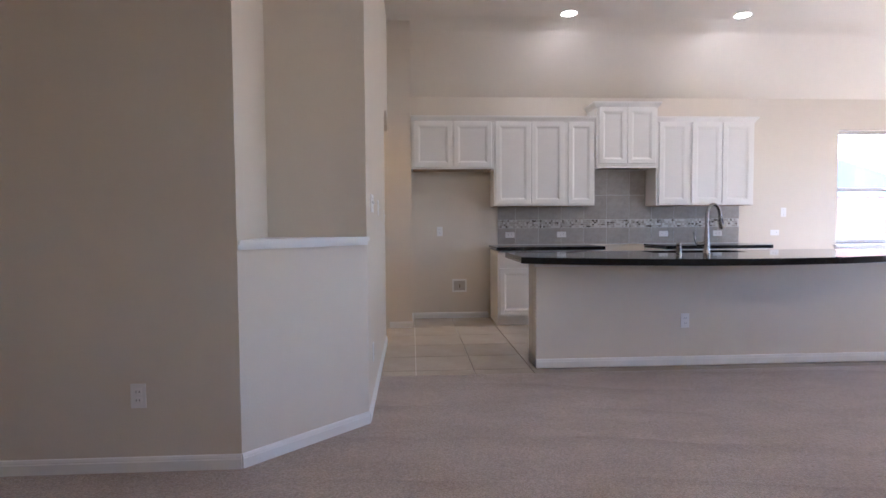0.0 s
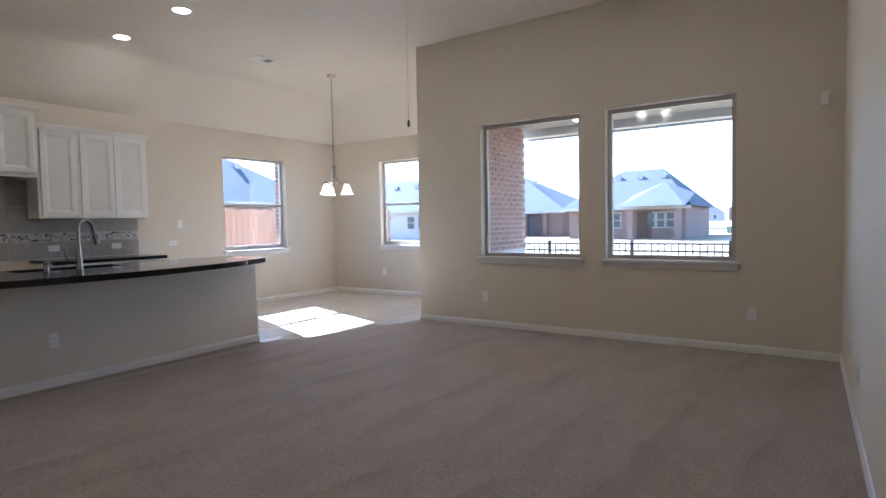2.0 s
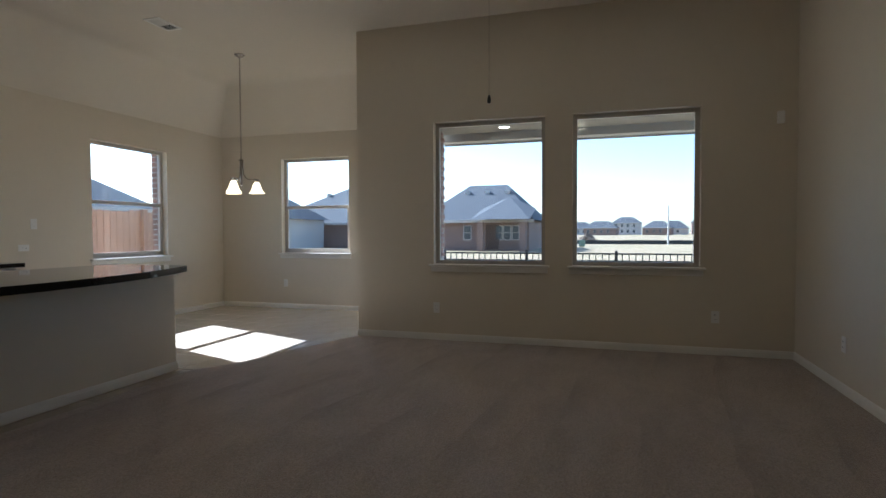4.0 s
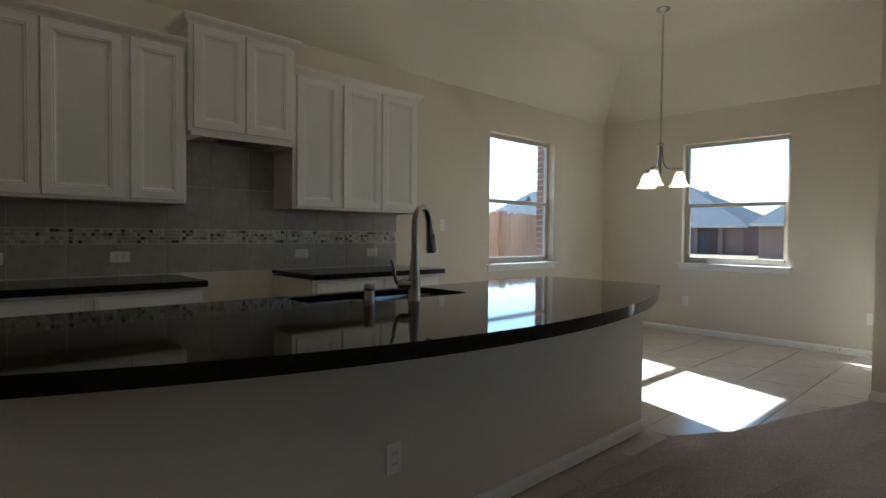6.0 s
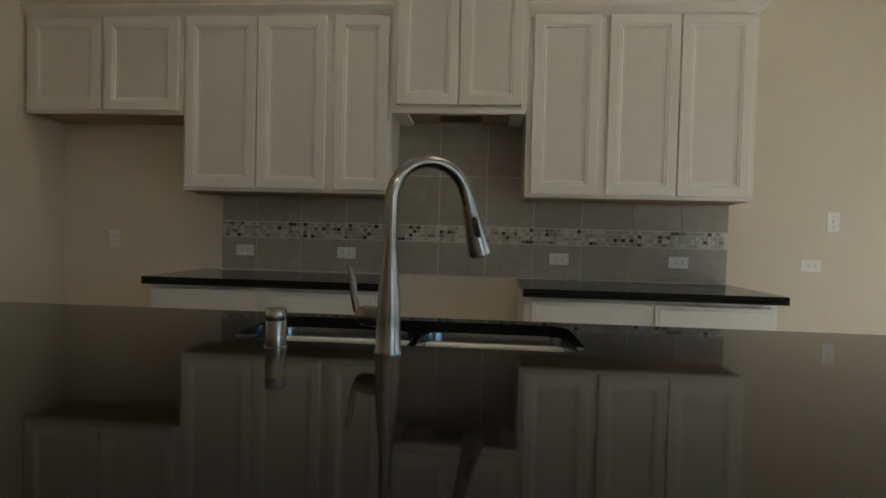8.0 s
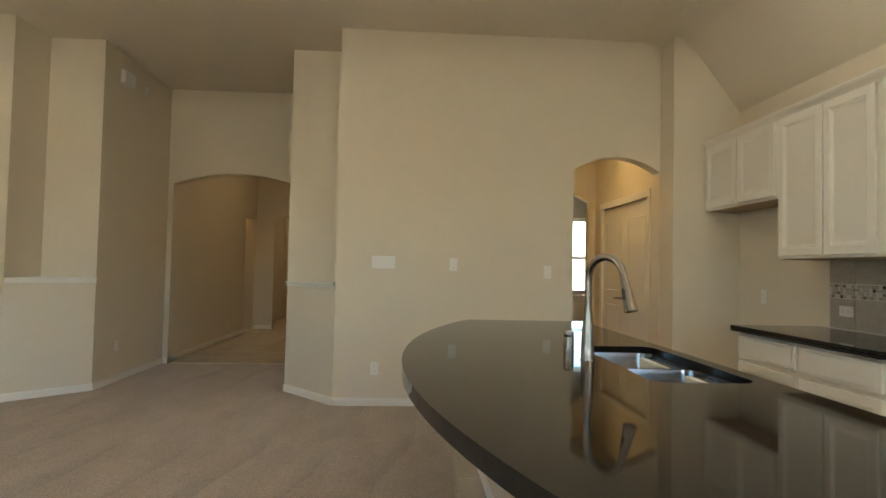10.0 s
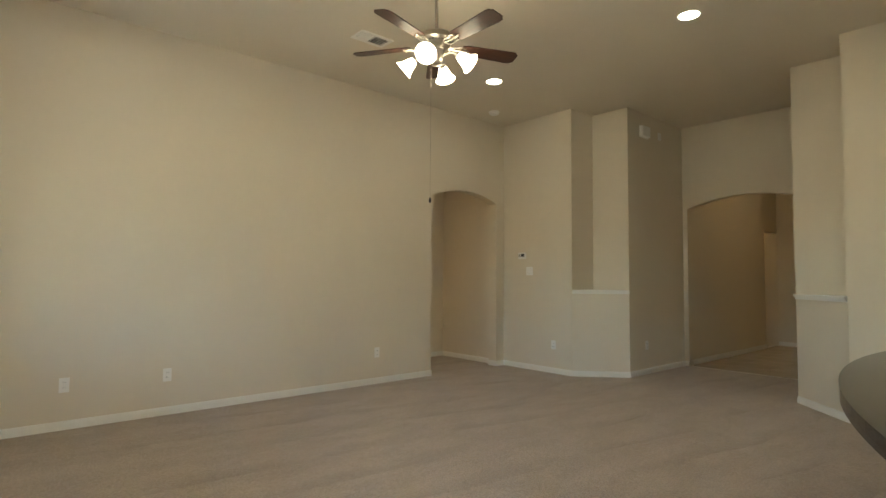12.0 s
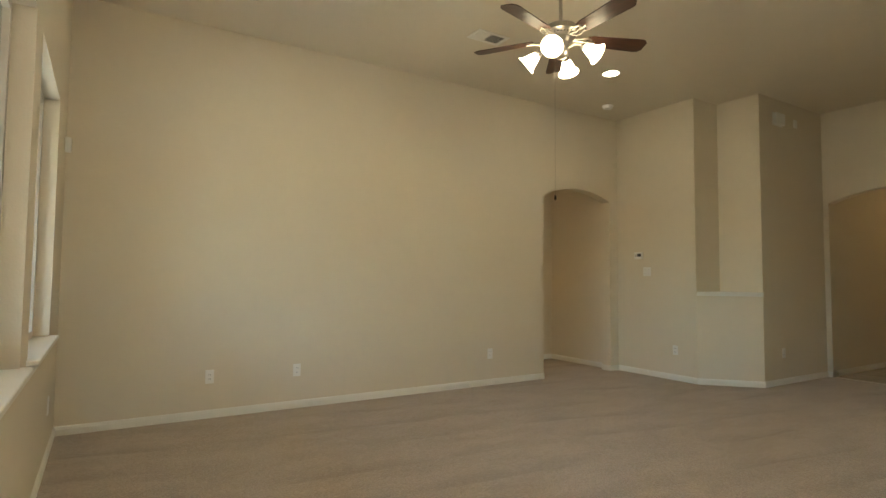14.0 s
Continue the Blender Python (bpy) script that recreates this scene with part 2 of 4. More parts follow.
def finish(bm, name, mat, smooth=False):
    bmesh.ops.recalc_face_normals(bm, faces=bm.faces)
    me = bpy.data.meshes.new(name)
    bm.to_mesh(me)
    bm.free()
    me.materials.append(mat)
    if smooth:
        for p in me.polygons:
            p.use_smooth = True
        me.set_sharp_from_angle(angle=radians(38))
    return me


def thing(name, bm, mat, label, category, group="", kind="", smooth=False):
    return tagged(new(name, finish(bm, name, mat, smooth)), label, category, group, kind)


def empty(name, loc, label, category, group="", kind=""):
    e = new(name)
    e.location = loc
    e.empty_display_size = 0.1
    return tagged(e, label, category, group, kind)


def part(name, bm, mat, parent, label="", smooth=False, at=None):
    """One mesh under a thing or a part. The mesh is in the parent's own space; at moves it there."""
    ob = new(name, finish(bm, name, mat, smooth))
    ob.parent = parent
    if at is not None:
        ob.matrix_local = at
    return tagged(ob, label)


def bm_box(*a, bev=0.0):
    bm = bmesh.new()
    box(bm, *a, bev=bev)
    return bm


def structure(name, bm, mat, label, category, smooth=False):
    return thing(name, bm, mat, label, category, kind="structure", smooth=smooth)


# ---------------------------------------------------------------- plan
XE, YP, XN, YN = 6.21, 4.33, 8.05, 7.62     # east wall, end of that wall, nook's east wall, north wall
ZC, ZW = 3.42, 2.71                         # flat ceiling, top of the low kitchen and nook walls
SLOPE = ((0.0, 2.71), (0.16, 2.925), (0.30, 3.11), (0.40, 3.235), (0.48, 3.318), (0.56, 3.376), (0.64, 3.408), (0.72, 3.42))
BREAK = 0.71                                # how far from those walls the slope meets the flat ceiling
T = 0.14                                    # wall thickness
WIN_E = ((0.79, 1.97), (2.24, 3.43))
WZ_E = (0.83, 2.355)
WIN_K, WIN_N, WZ_K = (5.36, 6.52), (5.70, 6.89), (0.86, 2.325)


def arch_heights(u0, u1, spring, rise, steps=14):
    return [(u0 + (u1 - u0) * i / steps, spring + rise * (1 - (2 * i / steps - 1) ** 2)) for i in range(steps + 1)]


def wall(name, along, face, back, u0, u1, top, openings=(), label="beige painted wall with light orange-peel texture"):
    """A wall along x or y between the planes face and back, from the floor to top, with (u0, u1, z0, z1, rise) openings."""
    bm = bmesh.new()

    def slab(pts):
        if along == "x":
            prism(bm, [Vector((u, face, z)) for u, z in pts], (0, back - face, 0))
        else:
            prism(bm, [Vector((face, u, z)) for u, z in pts], (back - face, 0, 0))

    at = u0
    for a, b, z0, z1, rise in sorted(openings):
        if a > at:
            slab([(at, 0), (a, 0), (a, top), (at, top)])
        if z0 > 0:
            slab([(a, 0), (b, 0), (b, z0), (a, z0)])
        if rise:
            h = arch_heights(a, b, z1, rise)
            for (p, zp), (q, zq) in zip(h, h[1:]):
                slab([(p, zp), (q, zq), (q, top), (p, top)])
        else:
            slab([(a, z1), (b, z1), (b, top), (a, top)])
        at = b
    if u1 > at:
        slab([(at, 0), (u1, 0), (u1, top), (at, top)])
    bmesh.ops.remove_doubles(bm, verts=bm.verts, dist=1e-5)
    return structure(name, bm, PAINT, label, "wall")


wall("wall_south", "x", 0, -T, -T, XE + T, ZC, [(0.13, 1.315, 0, 2.275, 0.125)], "beige painted wall with an arched opening")
wall("wall_east", "y", XE, XE + T, 0, YP, ZC, [(a, b, *WZ_E, 0) for a, b in WIN_E], "beige painted wall with two picture windows")
wall("wall_nook_south", "x", YP, YP - T, XE + T, XN + T, ZC)
wall("wall_nook_east", "y", XN, XN + T, YP, YN + T, ZC, [(*WIN_K, *WZ_K, 0)], "beige painted wall with a sash window")
wall("wall_north", "x", YN, YN + T, -T, XN, ZC, [(*WIN_N, *WZ_K, 0)], "beige painted kitchen wall with a sash window")
wall("wall_west", "y", 0, -T, 4.03, YN, ZC, [(6.19, 7.005, 0, 2.19, 0.135)], "beige painted wall with a small arched opening")
wall("wall_thermostat", "y", -0.03, -T, 0, 1.158, ZC)
bm = bmesh.new()
box(bm, 0, 7.012, 0, 0.255, YN, ZC)
structure("wall_stub", bm, PAINT, "beige painted wall stub beside the fridge space", "wall")
# entry recess between the two niches
XA = -2.0
wall("wall_recess_south", "x", 1.672, 1.0, XA - T, -0.511, ZC)
wall("wall_recess_north", "x", 3.482, 4.03, XA - T, -0.555, ZC)
wall("wall_recess_west", "y", XA, XA - T, 1.672, 3.482, ZC, [(1.735, 3.30, 0, 2.235, 0.145)], "beige painted wall with a wide arched opening")


def niche(name, corner, a, b, label):
    """A corner cut at 45 degrees up to a low ledge, with a square recess above it."""
    n = empty(name, (0, 0, 0), label, "wall niche", kind="structure")
    bm = bmesh.new()
    c, a, b = Vector((*corner, 0)), Vector((*a, 0)), Vector((*b, 0))
    prism(bm, [c, a, b], (0, 0, 1.045))
    part("low_wall", bm, PAINT, n)
    out = ((a + b) / 2 - c).normalized()
    for z0, z1, d, nm in ((1.045, 1.068, 0.012, "ledge_moulding"), (1.068, 1.092, 0.026, "ledge")):
        bm = bmesh.new()
        prism(bm, [p + Vector((0, 0, z0)) for p in (c, a + out * d, b + out * d)], (0, 0, z1 - z0))
        part(nm, bm, TRIM, n, "white painted ledge")


niche("niche_1", (-0.511, 1.158), (-0.03, 1.158), (-0.511, 1.672), "beige corner niche with a white ledge beside the thermostat")
niche("niche_2", (-0.555, 4.03), (-0.555, 3.482), (0.0, 4.03), "beige corner niche with a white ledge beside the light switches")

# ceiling: flat over the great room, sloping down to the kitchen's and the nook's outer walls
bm = bmesh.new()


def sheet(pts, th=0.1):
    prism(bm, [Vector(p) for p in pts], (0, 0, th))


yb, xb = YN - BREAK, XN - BREAK
sheet([(-9, -4, ZC), (XE + T, -4, ZC), (XE + T, YP, ZC), (-9, YP, ZC)])
sheet([(-9, YP, ZC), (xb, YP, ZC), (xb, 5.5, ZC), (-9, 5.5, ZC)])
sheet([(-3.42, 5.5, ZC), (xb, 5.5, ZC), (xb, yb, ZC), (-3.42, yb, ZC)])
structure("ceiling", bm, CEIL, "beige textured flat ceiling of the great room", "ceiling")
# the slope runs round kitchen and nook with a soft upper bend and a mitred corner
bm = bmesh.new()
rings = []
for d, z in SLOPE:
    rings.append([bm.verts.new(p) for p in ((-3.42, YN - d, z), (XN - d, YN - d, z), (XN - d, YP - T, z))])
for a, b in zip(rings, rings[1:]):
    for k in range(2):
        bm.faces.new((a[k], a[k + 1], b[k + 1], b[k]))
structure("ceiling_slope", bm, CEIL, "beige textured ceiling sloping down over kitchen and nook", "ceiling", smooth=True)
bm = bmesh.new()
sheet([(-3.42, YN + T, ZC), (-T, YN + T, ZC), (-T, 8.4, ZC), (-3.42, 8.4, ZC)])
structure("ceiling_utility", bm, CEIL, "beige textured ceiling of the utility room", "ceiling")
# unseen deck over the thin ceiling sheets, added against light leaks
bm = bmesh.new()
sheet([(-9.2, -4.2, ZC + 0.35), (XN + T, -4.2, ZC + 0.35), (XN + T, 5.5, ZC + 0.35), (-9.2, 5.5, ZC + 0.35)])
sheet([(-3.42, 5.5, ZC + 0.35), (XN + T, 5.5, ZC + 0.35), (XN + T, YN + T, ZC + 0.35), (-3.42, YN + T, ZC + 0.35)])
structure("sky_block_deck", bm, SHINGLE, "unseen dark deck above the ceiling that keeps sky light out", "roof")

# floors: tile in kitchen, nook and halls; the carpet lies 12 mm higher
bm = bmesh.new()
box(bm, -9, -4, -0.2, XN + T, YN + T, -0.008)
floor_ob = structure("floor", bm, FLOOR_GROUT, "tan floor tile with pale grout joints", "floor")
bm = bmesh.new()
edge = [(0.0, 5.0), (1.225, 5.0), (4.39, 5.0), (4.78, 4.775), (5.45, 4.585), (XE, YP - 0.005)]
prism(bm, [Vector((x, y, -0.006)) for x, y in [(-1.99, 1.672), (-1.99, 3.482), (-0.555, 3.482), (-0.555, 4.03), (0, 4.03)] + edge + [(XE, 0), (-0.03, 0), (-0.03, 1.158), (-0.511, 1.172), (-0.511, 1.672)]], (0, 0, 0.018))
box(bm, -1.2, -3.5, -0.006, 3.0, -0.0, 0.012)
structure("carpet", bm, CARPET, "beige short-pile carpet with vacuum marks", "carpet")


def baseboard(name, runs, z0=0.012, group="baseboards"):
    """White boards with a moulded top along runs of floor points; the room lies to the left of the run."""
    b = empty(name, (0, 0, 0), "white moulded baseboard along the wall", "baseboard", group, "structure")
    for p, q in runs:
        p, q = Vector((*p, 0)), Vector((*q, 0))
        d = (q - p).normalized()
        n = Vector((-d.y, d.x, 0))
        bm = bmesh.new()
        prof = [(0, 0), (0.013, 0), (0.013, 0.046), (0.010, 0.051), (0.010, 0.056), (0.006, 0.066), (0, 0.07)]
        prism(bm, [p + n * a + Vector((0, 0, z0 + h)) for a, h in prof], q - p)
        part("board", bm, TRIM, b)


baseboard("baseboard", [((1.315, 0), (XE, 0)), ((XE, 0), (XE, YP)), ((-0.03, 1.158), (-0.03, 0)), ((-0.03, 0), (0.13, 0)),
                        ((-0.511, 1.672), (-0.03, 1.158)), ((XA, 1.672), (-0.511, 1.672)), ((-0.555, 3.482), (XA, 3.482)),
                        ((0, 4.03), (-0.555, 3.482)), ((0, 6.19), (0, 4.03)), ((XA, 3.482), (XA, 3.30)), ((XA, 1.735), (XA, 1.672)),
                        ((XA, 1.735), (XA - T, 1.735)), ((XA - T, 3.30), (XA, 3.30)), ((0.13, 0), (0.13, -T)), ((1.315, -T), (1.315, 0))])
baseboard("baseboard", [((XE, YP), (XE + T, YP)), ((XE + T, YP), (XN, YP)), ((XN, YP), (XN, YN)), ((XN, YN), (4.46, YN)), ((1.2, YN), (0.255, YN)),
                        ((0.255, YN), (0.255, 7.012)), ((0.255, 7.012), (0, 7.012))], 0.0)
for nm, bx in (("wall_niche_back", (-0.511, 0.8, -T, 1.158)), ("wall_niche_back", (-0.555, 4.03, -T, 4.4))):
    bm = bmesh.new()
    box(bm, bx[0], bx[1], 0, bx[2], bx[3], ZC)
    structure(nm, bm, PAINT, "beige painted wall of the corner niche", "wall")

# ---------------------------------------------------------------- halls seen through the arches
wall("wall_hall_south", "x", 1.70, 1.55, -9, XA - T, ZC, [(-5.79, -5.13, 0, 2.12, 0)])
wall("wall_hall_closet", "x", 0.9, 0.8, -5.97, -4.0, ZC)
wall("wall_hall_closet_west", "y", -5.85, -5.97, 0.9, 1.55, ZC)
wall("wall_hall_closet_east", "y", -4.1, -4.0, 0.9, 1.55, ZC)
wall("wall_hall_middle", "y", -5.8, -5.92, 1.70, 3.48, ZC, [(2.05, 3.25, 0, 2.12, 0.12)])
wall("wall_hall_north", "x", 3.48, 3.6, -9, XA - T, ZC, [(-5.2, -4.2, 0, 2.1, 0.12)])
wall("wall_hall_west", "y", -8.2, -8.4, 1.70, 3.48, ZC, [(2.0, 3.0, 0, 2.05, 0)])
wall("wall_bedroom_hall_west", "y", 0.02, -0.1, -3.5, -T, ZC)
wall("wall_bedroom_hall_south", "x", -1.25, -1.37, 0.02, 2.9, ZC)
wall("wall_bedroom_hall_east", "y", 2.9, 3.02, -1.37, -T, ZC)
# unseen outer shell, added to keep sky light out of the halls
wall("sky_block_west", "y", -9, -9.14, -4.14, 5.64, ZC + 0.35)
wall("sky_block_south", "x", -4, -4.14, -9, XE + T, ZC + 0.35)
wall("sky_block_east", "y", XE, XE + T, -4, -T, ZC + 0.35)
wall("sky_block_north", "x", 5.5, 5.64, -9, -3.42, ZC + 0.35)
wall("wall_passage_end", "x", YN, YN + T, -3.3, -T, ZC)
bm = bmesh.new()
box(bm, -0.1, -1.37, 2.62, 3.0, -T, 2.70)
structure("ceiling_bedroom_hall", bm, CEIL, "beige textured hall ceiling", "ceiling")
baseboard("baseboard", [((0.02, -T), (0.02, -1.25)), ((0.02, -1.25), (2.9, -1.25)), ((-5.13, 1.70), (XA - T, 1.70)), ((-5.8, 2.05), (-5.8, 1.70))])
wall("wall_passage_north", "x", 7.12, 7.26, -2.24, -T, ZC, [(-1.86, -0.50, 0, 2.03, 0)])
wall("wall_passage_west", "y", -2.12, -2.24, 5.2, 7.12, ZC, [(5.95, 7.03, 0, 2.17, 0.16)])
wall("wall_passage_south", "x", 5.6, 5.5, -3.3, -T, ZC)
wall("wall_far_west", "y", -3.3, -3.42, 5.5, 8.4, ZC, [(6.98, 7.58, 0.88, 2.06, 0)])
wall("wall_utility_north", "x", 8.3, 8.4, -3.3, -T, ZC)
bm = bmesh.new()
box(bm, -3.3, 5.5, 2.72, -T, 7.62, 2.80)
structure("ceiling_passage", bm, CEIL, "beige textured passage ceiling", "ceiling")
baseboard("baseboard", [((-T, 7.12), (-0.42, 7.12)), ((-1.92, 7.12), (-2.12, 7.12)), ((-2.12, 7.12), (-2.12, 7.03))], 0.0)


def panel_door(name, x0, x1, y, label):
    """A pair of moulded doors in a wall that faces south, with casing and lever."""
    d = empty(name, ((x0 + x1) / 2, y, 0), label, "door", kind="structure")
    w = x1 - x0
    for a, b, nm in ((-w / 2 - 0.06, -w / 2 + 0.01, "casing"), (w / 2 - 0.01, w / 2 + 0.06, "casing")):
        part(nm, bm_box(a, -0.018, 0, b, 0.02, 2.10, bev=0.004), TRIM, d)
    part("casing", bm_box(-w / 2 - 0.06, -0.021, 2.03, w / 2 + 0.06, 0.02, 2.11, bev=0.004), TRIM, d)
    for i, (a, b) in enumerate(((-w / 2 + 0.012, -0.002), (0.002, w / 2 - 0.012))):
        leaf = part("door_leaf", bm_box(a, 0.02, 0.01, b, 0.055, 2.025), TRIM, d)
        for za, zb in ((0.22, 0.86), (1.02, 1.86)):
            bm = bmesh.new()
            raised_panel(bm, a + 0.10, b - 0.10, za, zb, 0.02)
            part("panel", bm, TRIM, leaf)
        bm = bmesh.new()
        s = 1 if i == 0 else -1
        hx = (b if i == 0 else a) - s * 0.05
        tube(bm, [(hx, 0.02, 0.95), (hx, -0.035, 0.95), (hx - s * 0.02, -0.045, 0.95), (hx - s * 0.11, -0.045, 0.945)], [0.013, 0.011, 0.010, 0.008])
        part("lever", bm, NICKEL, leaf, "brushed nickel lever", smooth=True)


def raised_panel(bm, x0, x1, z0, z1, y, sink=0.010, lip=0.02):
    """Rings of a moulded panel on the plane y, facing -y."""
    loops = []
    for ins, dy in ((0, -0.001), (lip * 0.5, -0.006), (lip, sink * 0.2 - 0.002), (lip + 0.012, -0.002)):
        loops.append([bm.verts.new(p) for p in ((x0 + ins, y + dy, z0 + ins), (x1 - ins, y + dy, z0 + ins), (x1 - ins, y + dy, z1 - ins), (x0 + ins, y + dy, z1 - ins))])
    for a, b in zip(loops, loops[1:]):
        for i in range(4):
            j = (i + 1) % 4
            bm.faces.new((a[i], a[j], b[j], b[i]))
    bm.faces.new(loops[-1])


panel_door("door_1", -1.86, -0.50, 7.13, "white moulded double door with a nickel lever, closed")
# dark front door at the hall's end
dd = empty("door_2", (-8.22, 2.5, 0), "dark brown panelled entry door, closed", "door", kind="structure")
leaf = part("door_leaf", bm_box(-0.03, -0.49, 0, 0.0, 0.49, 2.04), DOOR_PORCH_DARK, dd)
for y0, y1 in ((-0.40, -0.04), (0.04, 0.40)):
    for z0, z1 in ((0.2, 0.9), (1.05, 1.85)):
        part("panel", bm_box(0.0, y0, z0, 0.012, y1, z1, bev=0.004), DOOR_PORCH_DARK, leaf)


def flush_light(x, y, z, shade):
    lamp = empty("flush_ceiling_light", (x, y, z), "unseen round frosted flush ceiling light, lit", "ceiling light", "hall ceiling lights")
    bm = bmesh.new()
    lathe(bm, [(0.15, 0), (0.16, -0.02), (0.15, -0.03)])
    part("rim", bm, BRONZE, lamp, smooth=True)
    bm = bmesh.new()
    lathe(bm, [(0.14, -0.03), (0.12, -0.07), (0.07, -0.095), (0.001, -0.10)])
    part("shade", bm, shade, lamp, "frosted glass shade", smooth=True)


FLUSH = material("flush_shade", (1, 0.9, 0.7), 0.5, emit=((1.0, 0.66, 0.30), 1.5))
# same shade with a stronger, warmer glow for the passage
FLUSH_BRIGHT = material("flush_shade_brighter", (1, 0.9, 0.7), 0.5, emit=((1.0, 0.60, 0.19), 2.0))
flush_light(-0.95, 6.5, 2.72, FLUSH_BRIGHT)
# all out of view; (-3.7, 2.75) is added only to brighten the hall
for x, y, z in ((-5.3, 1.24, ZC), (-3.7, 2.75, ZC), (-7.2, 2.6, ZC), (-5.0, 4.5, ZC), (2.1, -0.72, 2.62)):
    flush_light(x, y, z, FLUSH)

# ---------------------------------------------------------------- windows


def window(name, place, w, z0, z1, sash, label):
    """place: pose of the inner wall face at the opening's middle on the floor; local x along the wall, +y outwards."""
    e = empty(name, (0, 0, 0), label, "window", "windows", "structure")
    e.matrix_world = place
    h, dep, fw = w / 2, 0.085, 0.042
    fr = part("window_frame", bm_box(-h, dep, z0, -h + fw, dep + 0.05, z1), FRAME, e, "almond vinyl frame")
    part("jamb", bm_box(h - fw, dep, z0, h, dep + 0.05, z1), FRAME, fr)
    part("head", bm_box(-h + fw, dep, z1 - fw, h - fw, dep + 0.05, z1), FRAME, fr)
    part("bottom_rail", bm_box(-h + fw, dep, z0, h - fw, dep + 0.05, z0 + fw), FRAME, fr)
    panes = [(z0 + fw, z1 - fw, dep + 0.026)]
    if sash:
        zm = z0 + (z1 - z0) * 0.485
        part("meeting_rail", bm_box(-h + fw, dep - 0.012, zm - 0.022, h - fw, dep + 0.045, zm + 0.022, bev=0.004), FRAME, fr)
        for a in (-1, 1):
            part("sash_stile", bm_box(min(a * (h - fw), a * (h - fw - 0.022)), dep - 0.008, z0 + fw, max(a * (h - fw), a * (h - fw - 0.022)), dep + 0.03, zm - 0.022), FRAME, fr)
        part("sash_rail", bm_box(-h + fw, dep - 0.008, z0 + fw - 0.004, h - fw, dep + 0.03, z0 + fw + 0.03), FRAME, fr)
        panes = [(z0 + fw + 0.03, zm - 0.022, dep + 0.012), (zm + 0.022, z1 - fw, dep + 0.034)]
    for a, b, y in panes:
        p = part("pane", bm_box(-h + fw, y, a, h - fw, y + 0.004, b), GLASS, e, "clear glass pane")
        p.visible_shadow = False
    part("window_sill", bm_box(-h - 0.045, -0.05, z0 - 0.02, h + 0.045, dep, z0 + 0.004, bev=0.006), TRIM, e, "white painted sill")
    part("apron", bm_box(-h - 0.028, -0.016, z0 - 0.078, h + 0.028, 0.004, z0 - 0.022, bev=0.004), TRIM, e)


for i, (a, b) in enumerate(WIN_E):
    window(f"window_{i + 1}", pose(XE, (a + b) / 2, 0, 0, 0, -90), b - a, *WZ_E, False, "tall picture window with an almond frame and white sill")
window("window_3", pose(XN, sum(WIN_K) / 2, 0, 0, 0, -90), WIN_K[1] - WIN_K[0], *WZ_K, True, "single-hung sash window in the breakfast nook")
window("window_4", pose(sum(WIN_N) / 2, YN, 0), WIN_N[1] - WIN_N[0], *WZ_K, True, "single-hung sash window beside the kitchen")
window("window_5", pose(-3.3, 7.28, 0, 0, 0, 90), 0.60, 0.88, 2.06, True, "narrow sash window at the end of the passage")

# ---------------------------------------------------------------- kitchen
CT = 0.897                                   # counter height


def cab_door(bm, x0, x1, z0, z1, y):
    """A framed door with a moulded recessed panel, facing -y, its front on the plane y."""
    spec = ((0, 0.020), (0, 0.002), (0.003, 0.0), (0.050, 0.0), (0.054, 0.004), (0.060, 0.003), (0.068, 0.009), (0.074, 0.011))
    loops = []
    for ins, dy in spec:
        loops.append([bm.verts.new((x, y + dy, z)) for x, z in ((x0 + ins, z0 + ins), (x1 - ins, z0 + ins), (x1 - ins, z1 - ins), (x0 + ins, z1 - ins))])
    for a, b in zip(loops, loops[1:]):
        for i in range(4):
            j = (i + 1) % 4
            bm.faces.new((a[i], a[j], b[j], b[i]))
    bm.faces.new(loops[0][::-1])


def door_field(bm, x0, x1, z0, z1, y):
    """The flat field inside a door's frame, with a shallow inner bead."""
    loops = []
    for ins, dy in ((0.0735, 0.0112), (0.079, 0.0112), (0.081, 0.0122)):
        loops.append([bm.verts.new((x, y + dy, z)) for x, z in ((x0 + ins, z0 + ins), (x1 - ins, z0 + ins), (x1 - ins, z1 - ins), (x0 + ins, z1 - ins))])
    for a, b in zip(loops, loops[1:]):
        for i in range(4):
            bm.faces.new((a[i], a[(i + 1) % 4], b[(i + 1) % 4], b[i]))
    bm.faces.new(loops[-1])


def hung_door(cab, x0, x1, z0, z1, y):
    bm = bmesh.new()
    cab_door(bm, x0, x1, z0, z1, y)
    door = part("door", bm, CABINET, cab)
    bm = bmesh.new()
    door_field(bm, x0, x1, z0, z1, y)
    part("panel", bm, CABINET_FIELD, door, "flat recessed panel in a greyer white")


def crown(bm, x0, x1, y, z, back, left=True, right=True):
    """Crown moulding round the top of a wall cabinet."""
    prof = ((0.0, -0.012), (0.006, 0.0), (0.012, 0.012), (0.030, 0.034), (0.036, 0.048), (0.036, 0.060), (0.0, 0.060))
    rings = []
    for o, h in prof:
        l, r = (o if left else 0), (o if right else 0)
        rings.append([bm.verts.new(p) for p in ((x0 - l, back, z + h), (x0 - l, y - o, z + h), (x1 + r, y - o, z + h), (x1 + r, back, z + h))])
    for a, b in zip(rings, rings[1:] + rings[:1]):
        for i in range(3):
            bm.faces.new((a[i], a[i + 1], b[i + 1], b[i]))
    for i in (0, 3):
        bm.faces.new([r[i] for r in rings])


